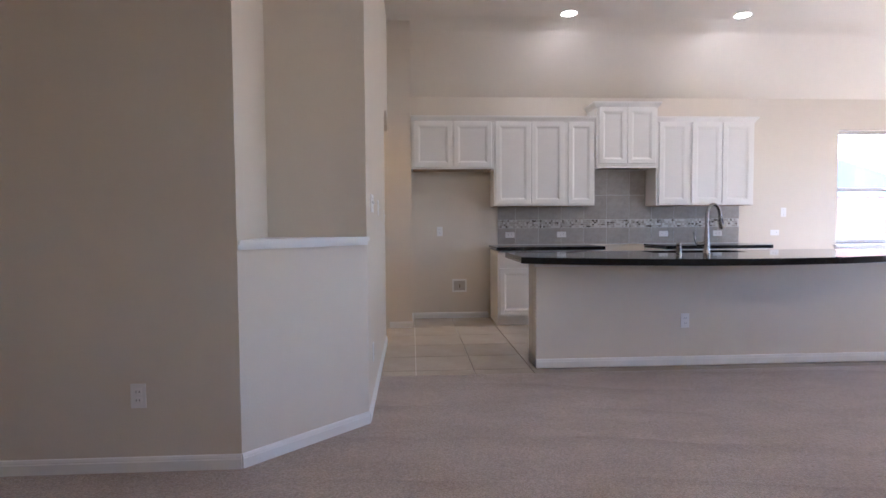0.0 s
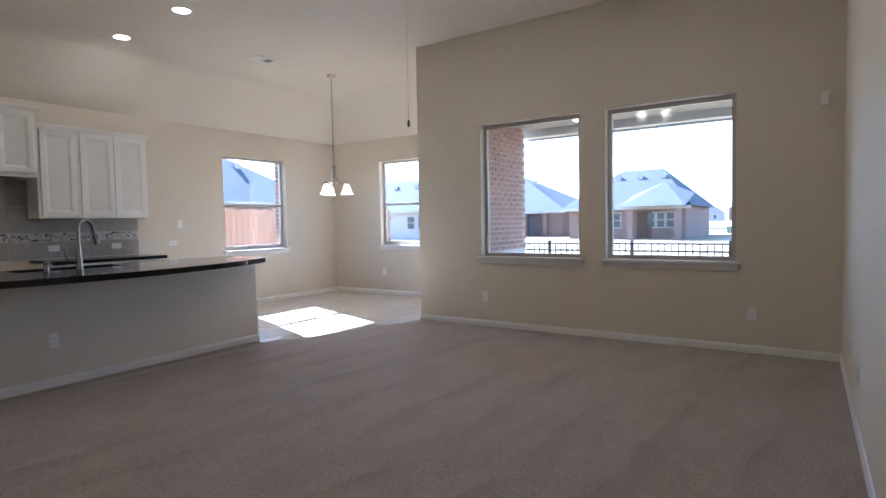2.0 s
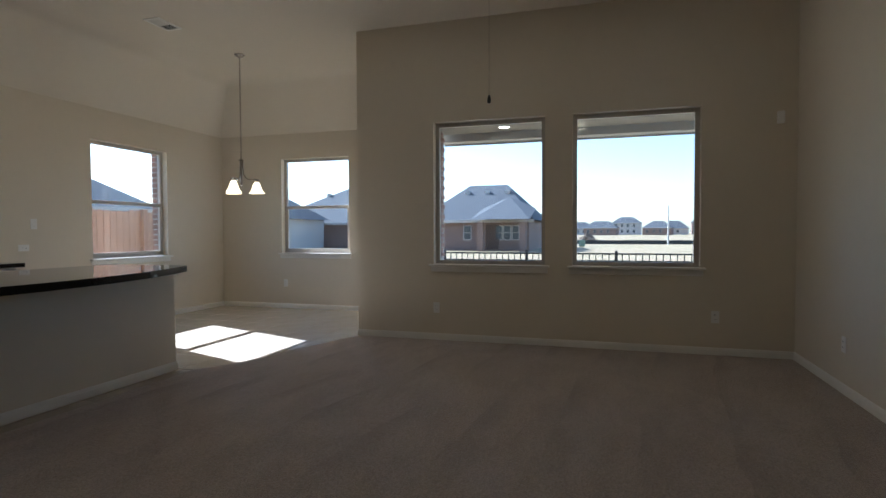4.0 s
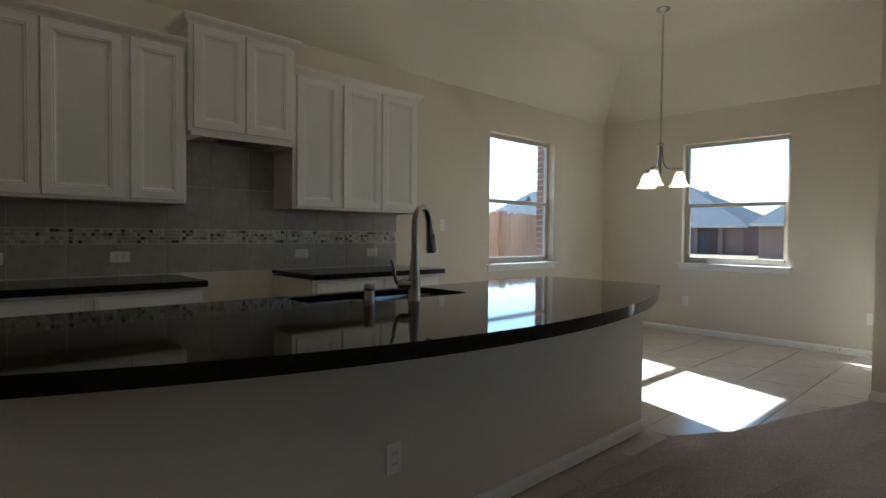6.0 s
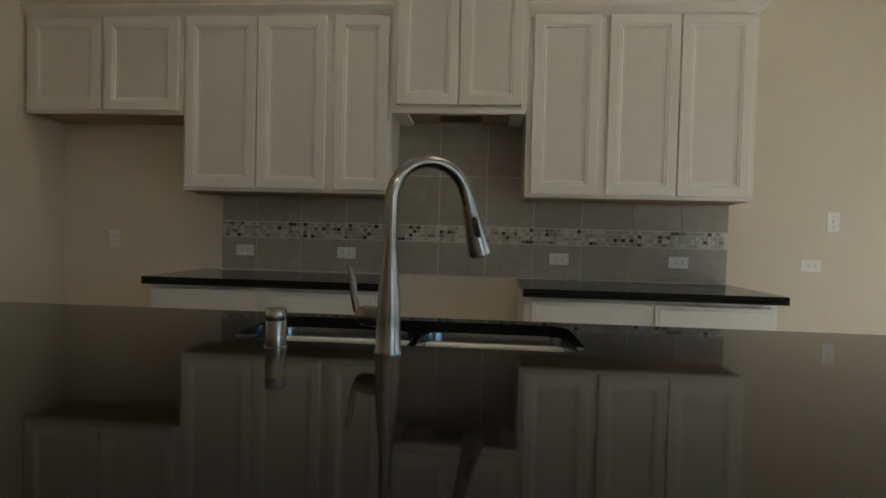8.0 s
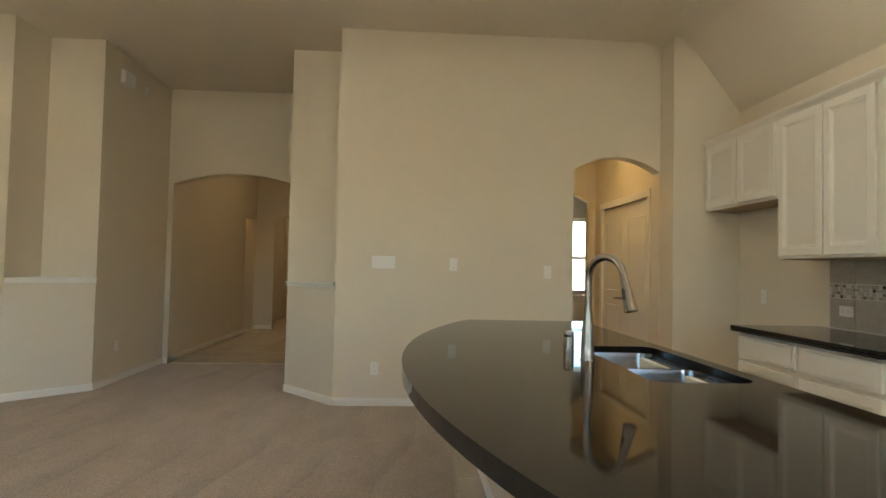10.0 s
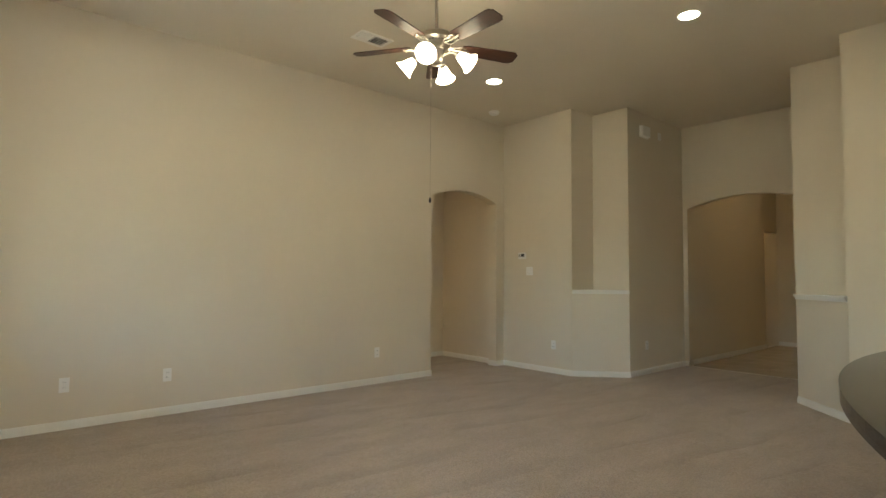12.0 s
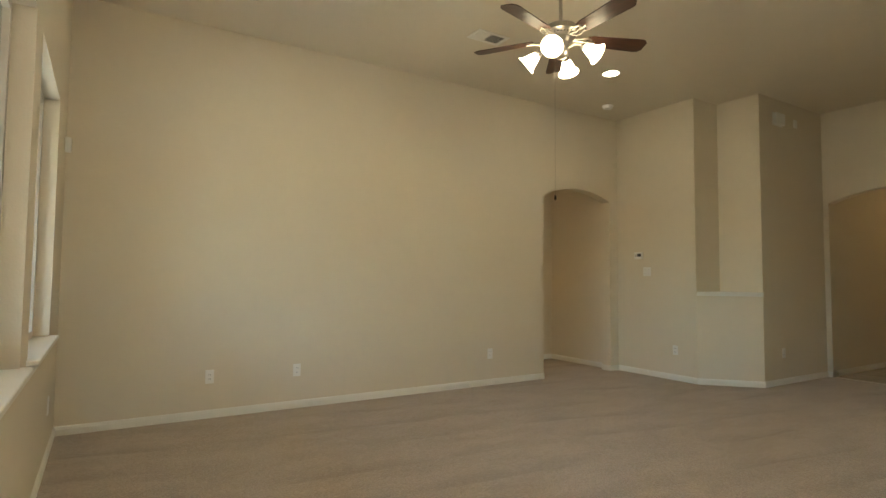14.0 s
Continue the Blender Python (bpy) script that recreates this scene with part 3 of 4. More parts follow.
def wall_cabinet(x0, x1, z0, z1, depth, doors, label, left=False, right=False):
    c = empty("wall_cabinet", (x0, YN, z0), label, "kitchen cabinet", "white wall cabinets")
    w, h = x1 - x0, z1 - z0
    part("body", bm_box(0.001, -depth, 0.004, w - 0.001, -0.003, h, bev=0.002), CABINET, c)
    part("underside", bm_box(0.018, -depth + 0.02, -0.001, w - 0.018, -0.012, 0.0035), CABINET_IN, c, "bare wood underside")
    for a, b in doors:
        hung_door(c, a, b, 0.022, h - 0.016, -depth - 0.021)
    bm = bmesh.new()
    crown(bm, 0, w, -depth - 0.001, h - 0.010, -0.004, left, right)
    part("crown_moulding", bm, CABINET, c)


CX = (0.258, 1.225, 2.435, 3.18, 4.39)
UB, UT = 1.366, 2.37
wall_cabinet(CX[0], CX[1], 1.80, UT, 0.31, ((0.03, 0.475), (0.495, 0.94)), "short white wall cabinet above the fridge space")
wall_cabinet(CX[1], CX[2], UB, UT, 0.31, ((0.02, 0.435), (0.445, 0.835), (0.885, 1.19)), "tall white wall cabinet with three recessed-panel doors")
wall_cabinet(CX[2], CX[3], 1.838, 2.535, 0.34, ((0.03, 0.368), (0.376, 0.715)), "white wall cabinet over the cooktop gap", True, True)
wall_cabinet(CX[3], CX[4], UB, UT, 0.31, ((0.03, 0.385), (0.435, 0.80), (0.81, 1.18)), "tall white wall cabinet with three doors near the window", False, True)
bm = bmesh.new()
box(bm, CX[2] + 0.01, YN - 0.36, 1.813, CX[3] - 0.01, YN - 0.325, 1.838)
box(bm, CX[2] + 0.01, YN - 0.325, 1.813, CX[2] + 0.085, YN - 0.01, 1.835)
box(bm, CX[3] - 0.085, YN - 0.325, 1.813, CX[3] - 0.01, YN - 0.01, 1.835)
thing("hood_valance", bm, CABINET, "white valance framing the open hood recess", "hood valance")
hl = empty("hood_lining", (CX[2], YN, 1.832), "bare wood hood lining with a dark duct opening", "hood lining")
part("board", bm_box(0.09, -0.32, 0, CX[3] - CX[2] - 0.09, -0.012, 0.004), CABINET_IN, hl)
part("duct_opening", bm_box(0.26, -0.21, -0.003, 0.50, -0.05, -0.0005), DARK, hl, "dark duct opening")


def base_cabinet(x0, x1, fronts, label):
    c = empty("base_cabinet", (x0, YN, 0), label, "kitchen cabinet", "white base cabinets")
    w = x1 - x0
    part("body", bm_box(0, -0.60, 0.10, w, -0.003, CT - 0.042), CABINET, c)
    part("toe_kick", bm_box(0.0, -0.53, 0.0, w, -0.01, 0.10), CABINET, c)
    for a, b in fronts:
        hung_door(c, a, b, 0.125, 0.655, -0.621)
        drawer = part("drawer_front", bm_box(a, -0.621, 0.682, b, -0.601, 0.838, bev=0.006), CABINET, c)
        part("raised_field", bm_box(a + 0.022, -0.626, 0.704, b - 0.022, -0.6205, 0.816, bev=0.0025), CABINET, drawer)


base_cabinet(CX[1], CX[2], ((0.02, 0.585), (0.635, 1.19)), "white base cabinet with drawers and doors")
base_cabinet(CX[3], CX[4], ((0.03, 0.58), (0.63, 1.18)), "white base cabinet with drawers and doors near the window")
for a, b in ((CX[1] - 0.02, CX[2] + 0.012), (CX[3] - 0.012, CX[4] + 0.03)):
    ct = empty("countertop", (a, YN, CT), "polished black granite countertop slab", "countertop", "back countertops")
    part("slab", bm_box(0, -0.655, -0.022, b - a, -0.003, 0, bev=0.004), GRANITE, ct)
    part("front_edge", bm_box(0, -0.655, -0.040, b - a, -0.600, -0.0225, bev=0.004), GRANITE, ct)

# backsplash: large stone tiles with a glass mosaic band
bs = empty("backsplash", (0, YN, 0), "grey-beige stone tile backsplash with a mosaic band", "backsplash", kind="structure")
part("grout_bed", bm_box(1.318, -0.006, CT, 4.40, -0.001, 1.41), GROUT, bs)
part("grout_bed", bm_box(CX[2] - 0.01, -0.006, 1.41, CX[3] + 0.01, -0.001, 1.88), GROUT, bs)
PW, G = 0.2875, 0.0048
ROWS = ((CT + 0.004, 1.106), (1.204, 1.506), (1.506, 1.812), (1.812, 1.878))
xs = [1.32] + [1.54 + PW * i for i in range(10)] + [4.399]
cache = {}
for r, (za, zb) in enumerate(ROWS):
    for a, b in zip(xs, xs[1:]):
        if r >= 2 and (b < CX[2] - 0.02 or a > CX[3] + 0.02):
            continue
        key = (round(b - a, 4), r)
        if key not in cache:
            bm = bm_box(G / 2, -0.0105, G / 2, b - a - G / 2, -0.004, zb - za - G / 2)
            cache[key] = finish(bm, "tile", TILE_WALL)
        t = new("tile", cache[key])
        t.parent = bs
        t.location = (a, 0, za)
bm = bmesh.new()
s = 0.0237
for j in range(4):
    for i in range(int((4.399 - 1.32) / s)):
        x, z = 1.32 + i * s, 1.1075 + j * s
        box(bm, x + 0.0012, -0.0100 - 0.0012 * ((i * 7 + j * 3) % 3), z + 0.0012, x + s - 0.0012, -0.004, z + s - 0.0012)
tagged(part("mosaic", bm, MOSAIC, bs, "glass and stone mosaic squares in cream, grey and brown"), kind="stuff")

# island: drywall back, baseboard, curved granite top with an undermount sink
isl = empty("kitchen_island", (0, 0, 0), "kitchen island with a beige drywall back", "kitchen island")
IX0, IX1, IY0, IY1 = 1.235, 4.36, 5.155, 5.86
for nm, bx, mt in (("drywall_back", (IX0, IY0, 0, IX1, IY0 + 0.12, CT - 0.054), PAINT), ("side_wall", (IX0, IY0 + 0.12, 0, IX0 + 0.1, IY0 + 0.27, CT - 0.054), PAINT),
                   ("side_wall", (IX1 - 0.1, IY0 + 0.12, 0, IX1, IY1, CT - 0.054), PAINT), ("cabinet_end", (1.60, IY0 + 0.12, 0.1, 1.62, IY1 - 0.05, CT - 0.054), CABINET), ("cabinet_front", (1.60, IY1 - 0.05, 0.1, IX1 - 0.1, IY1 - 0.02, CT - 0.054), CABINET)):
    part(nm, bm_box(*bx, bev=0.006), mt, isl)
part("trim_strip", bm_box(IX0 - 0.01, IY0 - 0.012, CT - 0.08, IX1 + 0.01, IY0 + 0.02, CT - 0.0525, bev=0.004), TRIM, isl)
baseboard("baseboard", [((IX1, IY0), (IX0, IY0)), ((IX0, IY0 + 0.27), (IX0, IY0)), ((IX1, IY1), (IX1, IY0))])


def rounded(x0, y0, x1, y1, r, seg=6):
    out = []
    for cx, cy, a0 in ((x1 - r, y0 + r, -90), (x1 - r, y1 - r, 0), (x0 + r, y1 - r, 90), (x0 + r, y0 + r, 180)):
        for i in range(seg + 1):
            a = radians(a0 + 90 * i / seg)
            out.append((cx + r * math.cos(a), cy + r * math.sin(a)))
    return out


CXM, CHALF = 2.78, 1.66
front = [(CXM + CHALF * u, 5.10 - 0.425 * (1 - u * u)) for u in (i / 20 - 1 for i in range(41))]
out = [(1.12, 5.16), (1.112, 5.13)] + front[1:-2] + [(4.425, 5.086), (4.447, 5.104), (4.459, 5.13), (4.464, 5.17), (4.464, 5.915), (4.449, 5.93), (1.135, 5.93), (1.12, 5.915)]
SINK = (2.37, 5.505, 3.215, 5.865)
bm = bmesh.new()
for loop in (out, rounded(*SINK, 0.07)):
    vs = [bm.verts.new((x, y, CT)) for x, y in loop]
    for i in range(len(vs)):
        bm.edges.new((vs[i - 1], vs[i]))
bmesh.ops.triangle_fill(bm, use_beauty=True, edges=bm.edges[:])
top = bm.faces[:]
ext = bmesh.ops.extrude_face_region(bm, geom=top)
bmesh.ops.translate(bm, vec=(0, 0, -0.03), verts=[v for v in ext["geom"] if isinstance(v, bmesh.types.BMVert)])
slab = bm
top_ob = empty("island_countertop", (0, 0, 0), "polished black granite island top with a bowed front", "countertop")
part("slab", slab, GRANITE, top_ob)
bm = bmesh.new()
loops = []
for k, z in ((1.0, CT - 0.0302), (1.0, CT - 0.049), (0.985, CT - 0.052), (0.94, CT - 0.052), (0.94, CT - 0.0302)):
    loops.append([bm.verts.new((2.787 + (x - 2.787) * (1 - (1 - k) * 0.4), 5.30 + (y - 5.30) * k, z)) for x, y in out])
for a, b in zip(loops, loops[1:]):
    for i in range(len(a)):
        j = (i + 1) % len(a)
        bm.faces.new((a[i], a[j], b[j], b[i]))
part("edge", bm, GRANITE, top_ob, "built-up polished granite edge", smooth=True)
sink = empty("kitchen_sink", ((SINK[0] + SINK[2]) / 2, (SINK[1] + SINK[3]) / 2, CT), "stainless steel double bowl undermount sink", "sink")


def bowl(x0, y0, x1, y1, z):
    bm = bmesh.new()
    rings = []
    for ins, h, r in ((-0.02, z, 0.09), (0.0, z, 0.07), (0.004, z - 0.02, 0.066), (0.014, z - 0.16, 0.06), (0.03, z - 0.19, 0.05), (0.08, z - 0.195, 0.03)):
        rings.append([bm.verts.new((x, y, h)) for x, y in rounded(x0 + ins, y0 + ins, x1 - ins, y1 - ins, r)])
    for a, b in zip(rings, rings[1:]):
        for i in range(len(a)):
            j = (i + 1) % len(a)
            bm.faces.new((a[i], a[j], b[j], b[i]))
    bm.faces.new(rings[-1])
    return bm


w2, h2 = (SINK[2] - SINK[0]) / 2, (SINK[3] - SINK[1]) / 2
part("bowl", bowl(-w2 + 0.004, -h2 + 0.004, -0.012, h2 - 0.004, -0.031), STEEL, sink, smooth=True)
part("bowl", bowl(0.012, -h2 + 0.004, w2 - 0.004, h2 - 0.004, -0.031), STEEL, sink, smooth=True)
for cx in (-w2 / 2, w2 / 2):
    bm = bmesh.new()
    lathe(bm, [(0.001, -0.223), (0.035, -0.223), (0.042, -0.220), (0.042, -0.226)], at=(cx, 0, 0))
    part("drain", bm, NICKEL, sink, smooth=True)

fa = empty("kitchen_faucet", (2.772, 5.425, CT), "brushed nickel pull-down gooseneck faucet", "faucet")
bm = bmesh.new()
lathe(bm, [(0.030, 0), (0.030, 0.006), (0.027, 0.012), (0.0265, 0.07), (0.024, 0.12), (0.019, 0.17), (0.0155, 0.215), (0.0145, 0.22)])
part("body", bm, NICKEL, fa, smooth=True)
D = Vector((0.88, 0.47, 0)).normalized()
R = 0.090
path = [Vector((0, 0, 0.215)), Vector((0, 0, 0.31))]
path += [D * (R - R * math.cos(a)) + Vector((0, 0, 0.325 + R * math.sin(a))) for a in (math.pi * i / 14 for i in range(14))]
tip = path[-1]
dn = (D * 0.28 + Vector((0, 0, -1))).normalized()
path += [tip + dn * 0.02]
bm = bmesh.new()
tube(bm, path, 0.0145, 16)
part("gooseneck", bm, NICKEL, fa, smooth=True)
p0 = path[-1]
bm = bmesh.new()
tube(bm, [p0, p0 + dn * 0.012, p0 + dn * 0.05, p0 + dn * 0.10, p0 + dn * 0.118, p0 + dn * 0.122], [0.0155, 0.0165, 0.019, 0.0245, 0.0255, 0.020], 18)
spray = part("spray_head", bm, NICKEL, fa, smooth=True)
side = Vector((0.35, -0.94, 0))
bm = bmesh.new()
q = p0 + dn * 0.055 + side * 0.0165
tube(bm, [q - dn * 0.026, q - dn * 0.018, q + dn * 0.018, q + dn * 0.026], [0.003, 0.008, 0.008, 0.003], 10)
part("button", bm, DARK, spray, "black spray button", smooth=True)
L = Vector((-0.93, 0.37, 0))
bm = bmesh.new()
tube(bm, [L * 0.02 + Vector((0, 0, 0.075)), L * 0.045 + Vector((0, 0, 0.075)), L * 0.065 + Vector((0, 0, 0.075)), L * 0.078 + Vector((0, 0, 0.075))], [0.021, 0.023, 0.022, 0.014], 16)
hub = part("handle_hub", bm, NICKEL, fa, smooth=True)
bm = bmesh.new()
tube(bm, [L * 0.06 + Vector((0, 0, 0.07)), L * 0.082 + Vector((0, 0, 0.085)), L * 0.092 + Vector((0, 0, 0.12)), L * 0.095 + Vector((0, 0, 0.155)), L * 0.106 + Vector((0, 0, 0.182))], [0.009, 0.009, 0.008, 0.008, 0.006], 10)
part("lever", bm, NICKEL, hub, smooth=True)
bm = bmesh.new()
lathe(bm, [(0.026, 0), (0.026, 0.005), (0.0225, 0.007), (0.0225, 0.060), (0.0215, 0.062), (0.0225, 0.064), (0.0225, 0.083), (0.019, 0.088), (0.001, 0.088)])
ag = thing("air_gap", bm, NICKEL, "brushed nickel air gap cap beside the faucet", "air gap cap", smooth=True)
ag.location = (2.527, 5.42, CT)

# ---------------------------------------------------------------- ceiling fixtures
can = empty("recessed_light", (0, 0, 0), "round white recessed ceiling light, lit", "recessed light", "ceiling cans")
bm = bmesh.new()
lathe(bm, [(0.076, -0.001), (0.096, -0.001), (0.098, -0.005), (0.094, -0.008), (0.078, -0.006), (0.076, -0.001)], 32)
part("trim_ring", bm, TRIM, can, smooth=True)
bm = bmesh.new()
lathe(bm, [(0.078, -0.003), (0.001, -0.0035)], 32)
part("lens", bm, CANGLOW, can)
CANS = ((1.97, 6.80), (3.89, 6.78), (3.85, 5.51), (1.34, 3.30), (1.41, 1.16), (4.88, 1.19), (4.88, 3.3), (1.97, 5.5))
can.matrix_world = pose(*CANS[0], ZC)
for x, y in CANS[1:]:
    copy_thing(can, pose(x, y, ZC))
copy_thing(can, pose(8.58, 3.1, 2.72))       # under the patio roof


def vent(x, y, w, h):
    v = empty("ceiling_vent", (x, y, ZC), "white louvred ceiling air vent", "air vent", "ceiling vents")
    for a, b in (((-w, -h), (w, -h + 0.03)), ((-w, h - 0.03), (w, h)), ((-w, -h + 0.03), (-w + 0.03, h - 0.03)), ((w - 0.03, -h + 0.03), (w, h - 0.03))):
        part("frame", bm_box(a[0], a[1], -0.010, b[0], b[1], -0.001), TRIM, v)
    part("backing", bm_box(-w + 0.03, -h + 0.03, -0.0025, w - 0.03, h - 0.03, -0.001), DARK, v)
    k = 9
    for i in range(k):
        px = -w + 0.035 + (2 * w - 0.07) * (i + 0.5) / k
        bm = bmesh.new()
        box(bm, -0.012, -h + 0.03, -0.0012, 0.012, h - 0.03, 0.0012)
        part("slat", bm, TRIM, v, at=pose(px, 0, -0.009, 0, 32 if i < k / 2 else -32, 0))


vent(2.65, 6.28, 0.17, 0.10)
vent(5.38, 6.20, 0.17, 0.10)
vent(3.03, 1.16, 0.17, 0.10)
sd = empty("smoke_detector", (0.59, 0.39, ZC), "round white smoke detector", "smoke detector")
bm = bmesh.new()
lathe(bm, [(0.07, 0), (0.07, -0.012), (0.062, -0.016), (0.058, -0.036), (0.045, -0.042), (0.001, -0.042)])
part("housing", bm, PLASTIC, sd, smooth=True)


def bell(s=1.0):
    """Outline of a flared bell shade that opens downwards, neck at the origin."""
    outer = [(0.022, 0.0), (0.030, -0.012), (0.040, -0.035), (0.048, -0.065), (0.060, -0.095), (0.078, -0.115)]
    inner = [(r - 0.004, z) for r, z in reversed(outer)]
    return [(r * s, z * s) for r, z in outer + inner]


# pendant in the nook
PX, PY = 6.49, 6.08
pl = empty("pendant_chandelier", (PX, PY, ZC), "brushed nickel pendant with three frosted bell shades, lit", "chandelier")
bm = bmesh.new()
lathe(bm, [(0.065, 0), (0.065, -0.008), (0.05, -0.022), (0.02, -0.034), (0.006, -0.05), (0.001, -0.05)])
part("canopy", bm, NICKEL, pl, smooth=True)
bm = bmesh.new()
n_links = 42
z_top, z_low = -0.05, 2.105 - ZC
for i in range(n_links):
    zc = z_top + (z_low - z_top) * (i + 0.5) / n_links
    hl = (z_top - z_low) / n_links * 0.62
    ring = []
    for k in range(11):
        a = 2 * math.pi * k / 10
        p = Vector((0.010 * math.cos(a), 0, hl * math.sin(a)))
        ring.append((Vector((0, p.x, p.z)) if i % 2 else p) + Vector((0, 0, zc)))
    tube(bm, ring, 0.0028, 5)
part("chain", bm, NICKEL, pl)
zb = 2.10 - ZC
bm = bmesh.new()
lathe(bm, [(0.006, 0.02), (0.012, 0.01), (0.034, 0.0), (0.036, -0.008), (0.016, -0.02), (0.013, -0.05), (0.013, -0.30), (0.018, -0.315), (0.010, -0.335), (0.001, -0.345)], at=(0, 0, zb))
part("stem", bm, NICKEL, pl, smooth=True)
for k in range(3):
    a = radians(-52 + 120 * k)
    d = Vector((math.cos(a), math.sin(a), 0))
    bm = bmesh.new()
    pts = [d * r + Vector((0, 0, zb + z)) for r, z in ((0.018, -0.01), (0.022, -0.10), (0.03, -0.18), (0.06, -0.235), (0.11, -0.25), (0.175, -0.24), (0.205, -0.245))]
    tube(bm, pts, 0.0065, 8)
    lathe(bm, [(0.001, 0.012), (0.030, 0.008), (0.033, -0.004), (0.024, -0.02), (0.022, -0.03)], 16, at=d * 0.185 + Vector((0, 0, zb - 0.25)))
    arm = part("arm", bm, NICKEL, pl, smooth=True)
    bm = bmesh.new()
    lathe(bm, bell(1.25), 24, at=d * 0.185 + Vector((0, 0, zb - 0.275)))
    part("shade", bm, SHADE, arm, "frosted glass bell shade", smooth=True)
    bm = bmesh.new()
    lathe(bm, [(0.001, 0.03), (0.016, 0.02), (0.024, 0.0), (0.016, -0.022), (0.001, -0.03)], 14, at=d * 0.185 + Vector((0, 0, zb - 0.33)))
    part("bulb", bm, BULB, arm, "lit bulb", smooth=True)

# ceiling fan
FX, FY, FZ = 3.17, 2.23, 2.99
fan = empty("ceiling_fan", (FX, FY, FZ), "five-blade walnut ceiling fan with four lit bell shades", "ceiling fan")
bm = bmesh.new()
tube(bm, [(0, 0, 0.02), (0, 0, ZC - FZ)], 0.013, 12)
lathe(bm, [(0.03, ZC - FZ - 0.075), (0.065, ZC - FZ - 0.04), (0.072, ZC - FZ - 0.001), (0.001, ZC - FZ - 0.001)])
part("downrod", bm, BRONZE, fan, smooth=True)
bm = bmesh.new()
lathe(bm, [(0.02, 0.085), (0.06, 0.08), (0.115, 0.06), (0.128, 0.045), (0.13, 0.015), (0.118, 0.0), (0.105, -0.01), (0.10, -0.03), (0.075, -0.045), (0.06, -0.06), (0.055, -0.12), (0.05, -0.15), (0.03, -0.17), (0.001, -0.175)], 32)
part("motor_housing", bm, BRONZE, fan, smooth=True)
for i in range(30):
    a = 2 * math.pi * i / 30
    part("vent_slot", bm_box(-0.002, -0.0035, -0.012, 0.002, 0.0035, 0.012), DARK, fan, at=pose(0.1105 * math.cos(a), 0.1105 * math.sin(a), -0.002, 0, 0, math.degrees(a)))
for k in range(5):
    a = 15 + 72 * k
    bm = bmesh.new()
    outl = [(0.20, -0.045), (0.24, -0.058), (0.60, -0.072), (0.635, -0.068), (0.650, -0.050), (0.660, -0.045), (0.660, 0.045), (0.650, 0.050), (0.635, 0.068), (0.60, 0.072), (0.24, 0.058), (0.20, 0.045)]
    prism(bm, [Vector((x, y, -0.003)) for x, y in outl], (0, 0, 0.007))
    m4 = pose(0, 0, -0.022, 0, 0, a) @ pose(0, 0, 0, -12, 0, 0)
    bl = part("blade", bm, BLADE, fan, at=m4)
    bm = bmesh.new()
    for s in (-1, 1):
        tube(bm, [(0.10, 0.012 * s, -0.006), (0.14, 0.034 * s, -0.016), (0.18, 0.040 * s, -0.012), (0.225, 0.030 * s, -0.008), (0.235, 0.012 * s, -0.008), (0.20, 0.006 * s, -0.008)], 0.006, 7)
    tube(bm, [(0.09, 0, -0.004), (0.17, 0, -0.014), (0.26, 0, -0.007)], 0.007, 7)
    part("blade_iron", bm, BRONZE, bl, "scrolled metal blade bracket", smooth=True)
for k in range(4):
    a = radians(33 + 90 * k)
    d = Vector((math.cos(a), math.sin(a), 0))
    bm = bmesh.new()
    tube(bm, [d * 0.05 + Vector((0, 0, -0.105)), d * 0.10 + Vector((0, 0, -0.085)), d * 0.145 + Vector((0, 0, -0.092)), d * 0.165 + Vector((0, 0, -0.108))], 0.008, 8)
    m3 = pose(0, 0, 0, 0, 0, math.degrees(a)) @ pose(0, 0, 0, 0, -52, 0)
    at = d * 0.165 + Vector((0, 0, -0.108))
    lathe(bm, [(0.001, 0.018), (0.022, 0.014), (0.027, 0.0), (0.024, -0.014)], 16, at=at, m=m3)
    arm = part("arm", bm, BRONZE, fan, smooth=True)
    bm = bmesh.new()
    lathe(bm, bell(1.0), 24, at=at + m3 @ Vector((0, 0, -0.008)), m=m3)
    part("shade", bm, SHADE_FAN, arm, "frosted glass bell shade", smooth=True)
    bm = bmesh.new()
    lathe(bm, [(0.001, 0.03), (0.018, 0.02), (0.027, 0.0), (0.018, -0.022), (0.001, -0.03)], 14, at=at + m3 @ Vector((0, 0, -0.07)), m=m3)
    part("bulb", bm, BULB, arm, "lit bulb", smooth=True)
bm = bmesh.new()
tube(bm, [(0.0, -0.05, -0.12), (0.0, -0.06, -0.16), (0.0, -0.06, 1.835 - FZ)], 0.0008, 5)
chain = part("pull_chain", bm, NICKEL, fan)
bm = bmesh.new()
lathe(bm, [(0.001, 0.02), (0.006, 0.015), (0.009, -0.005), (0.008, -0.018), (0.001, -0.022)], 10, at=(0, -0.06, 1.815 - FZ))
part("pull_knob", bm, DARK, chain, smooth=True)

# ---------------------------------------------------------------- plates and small fixtures


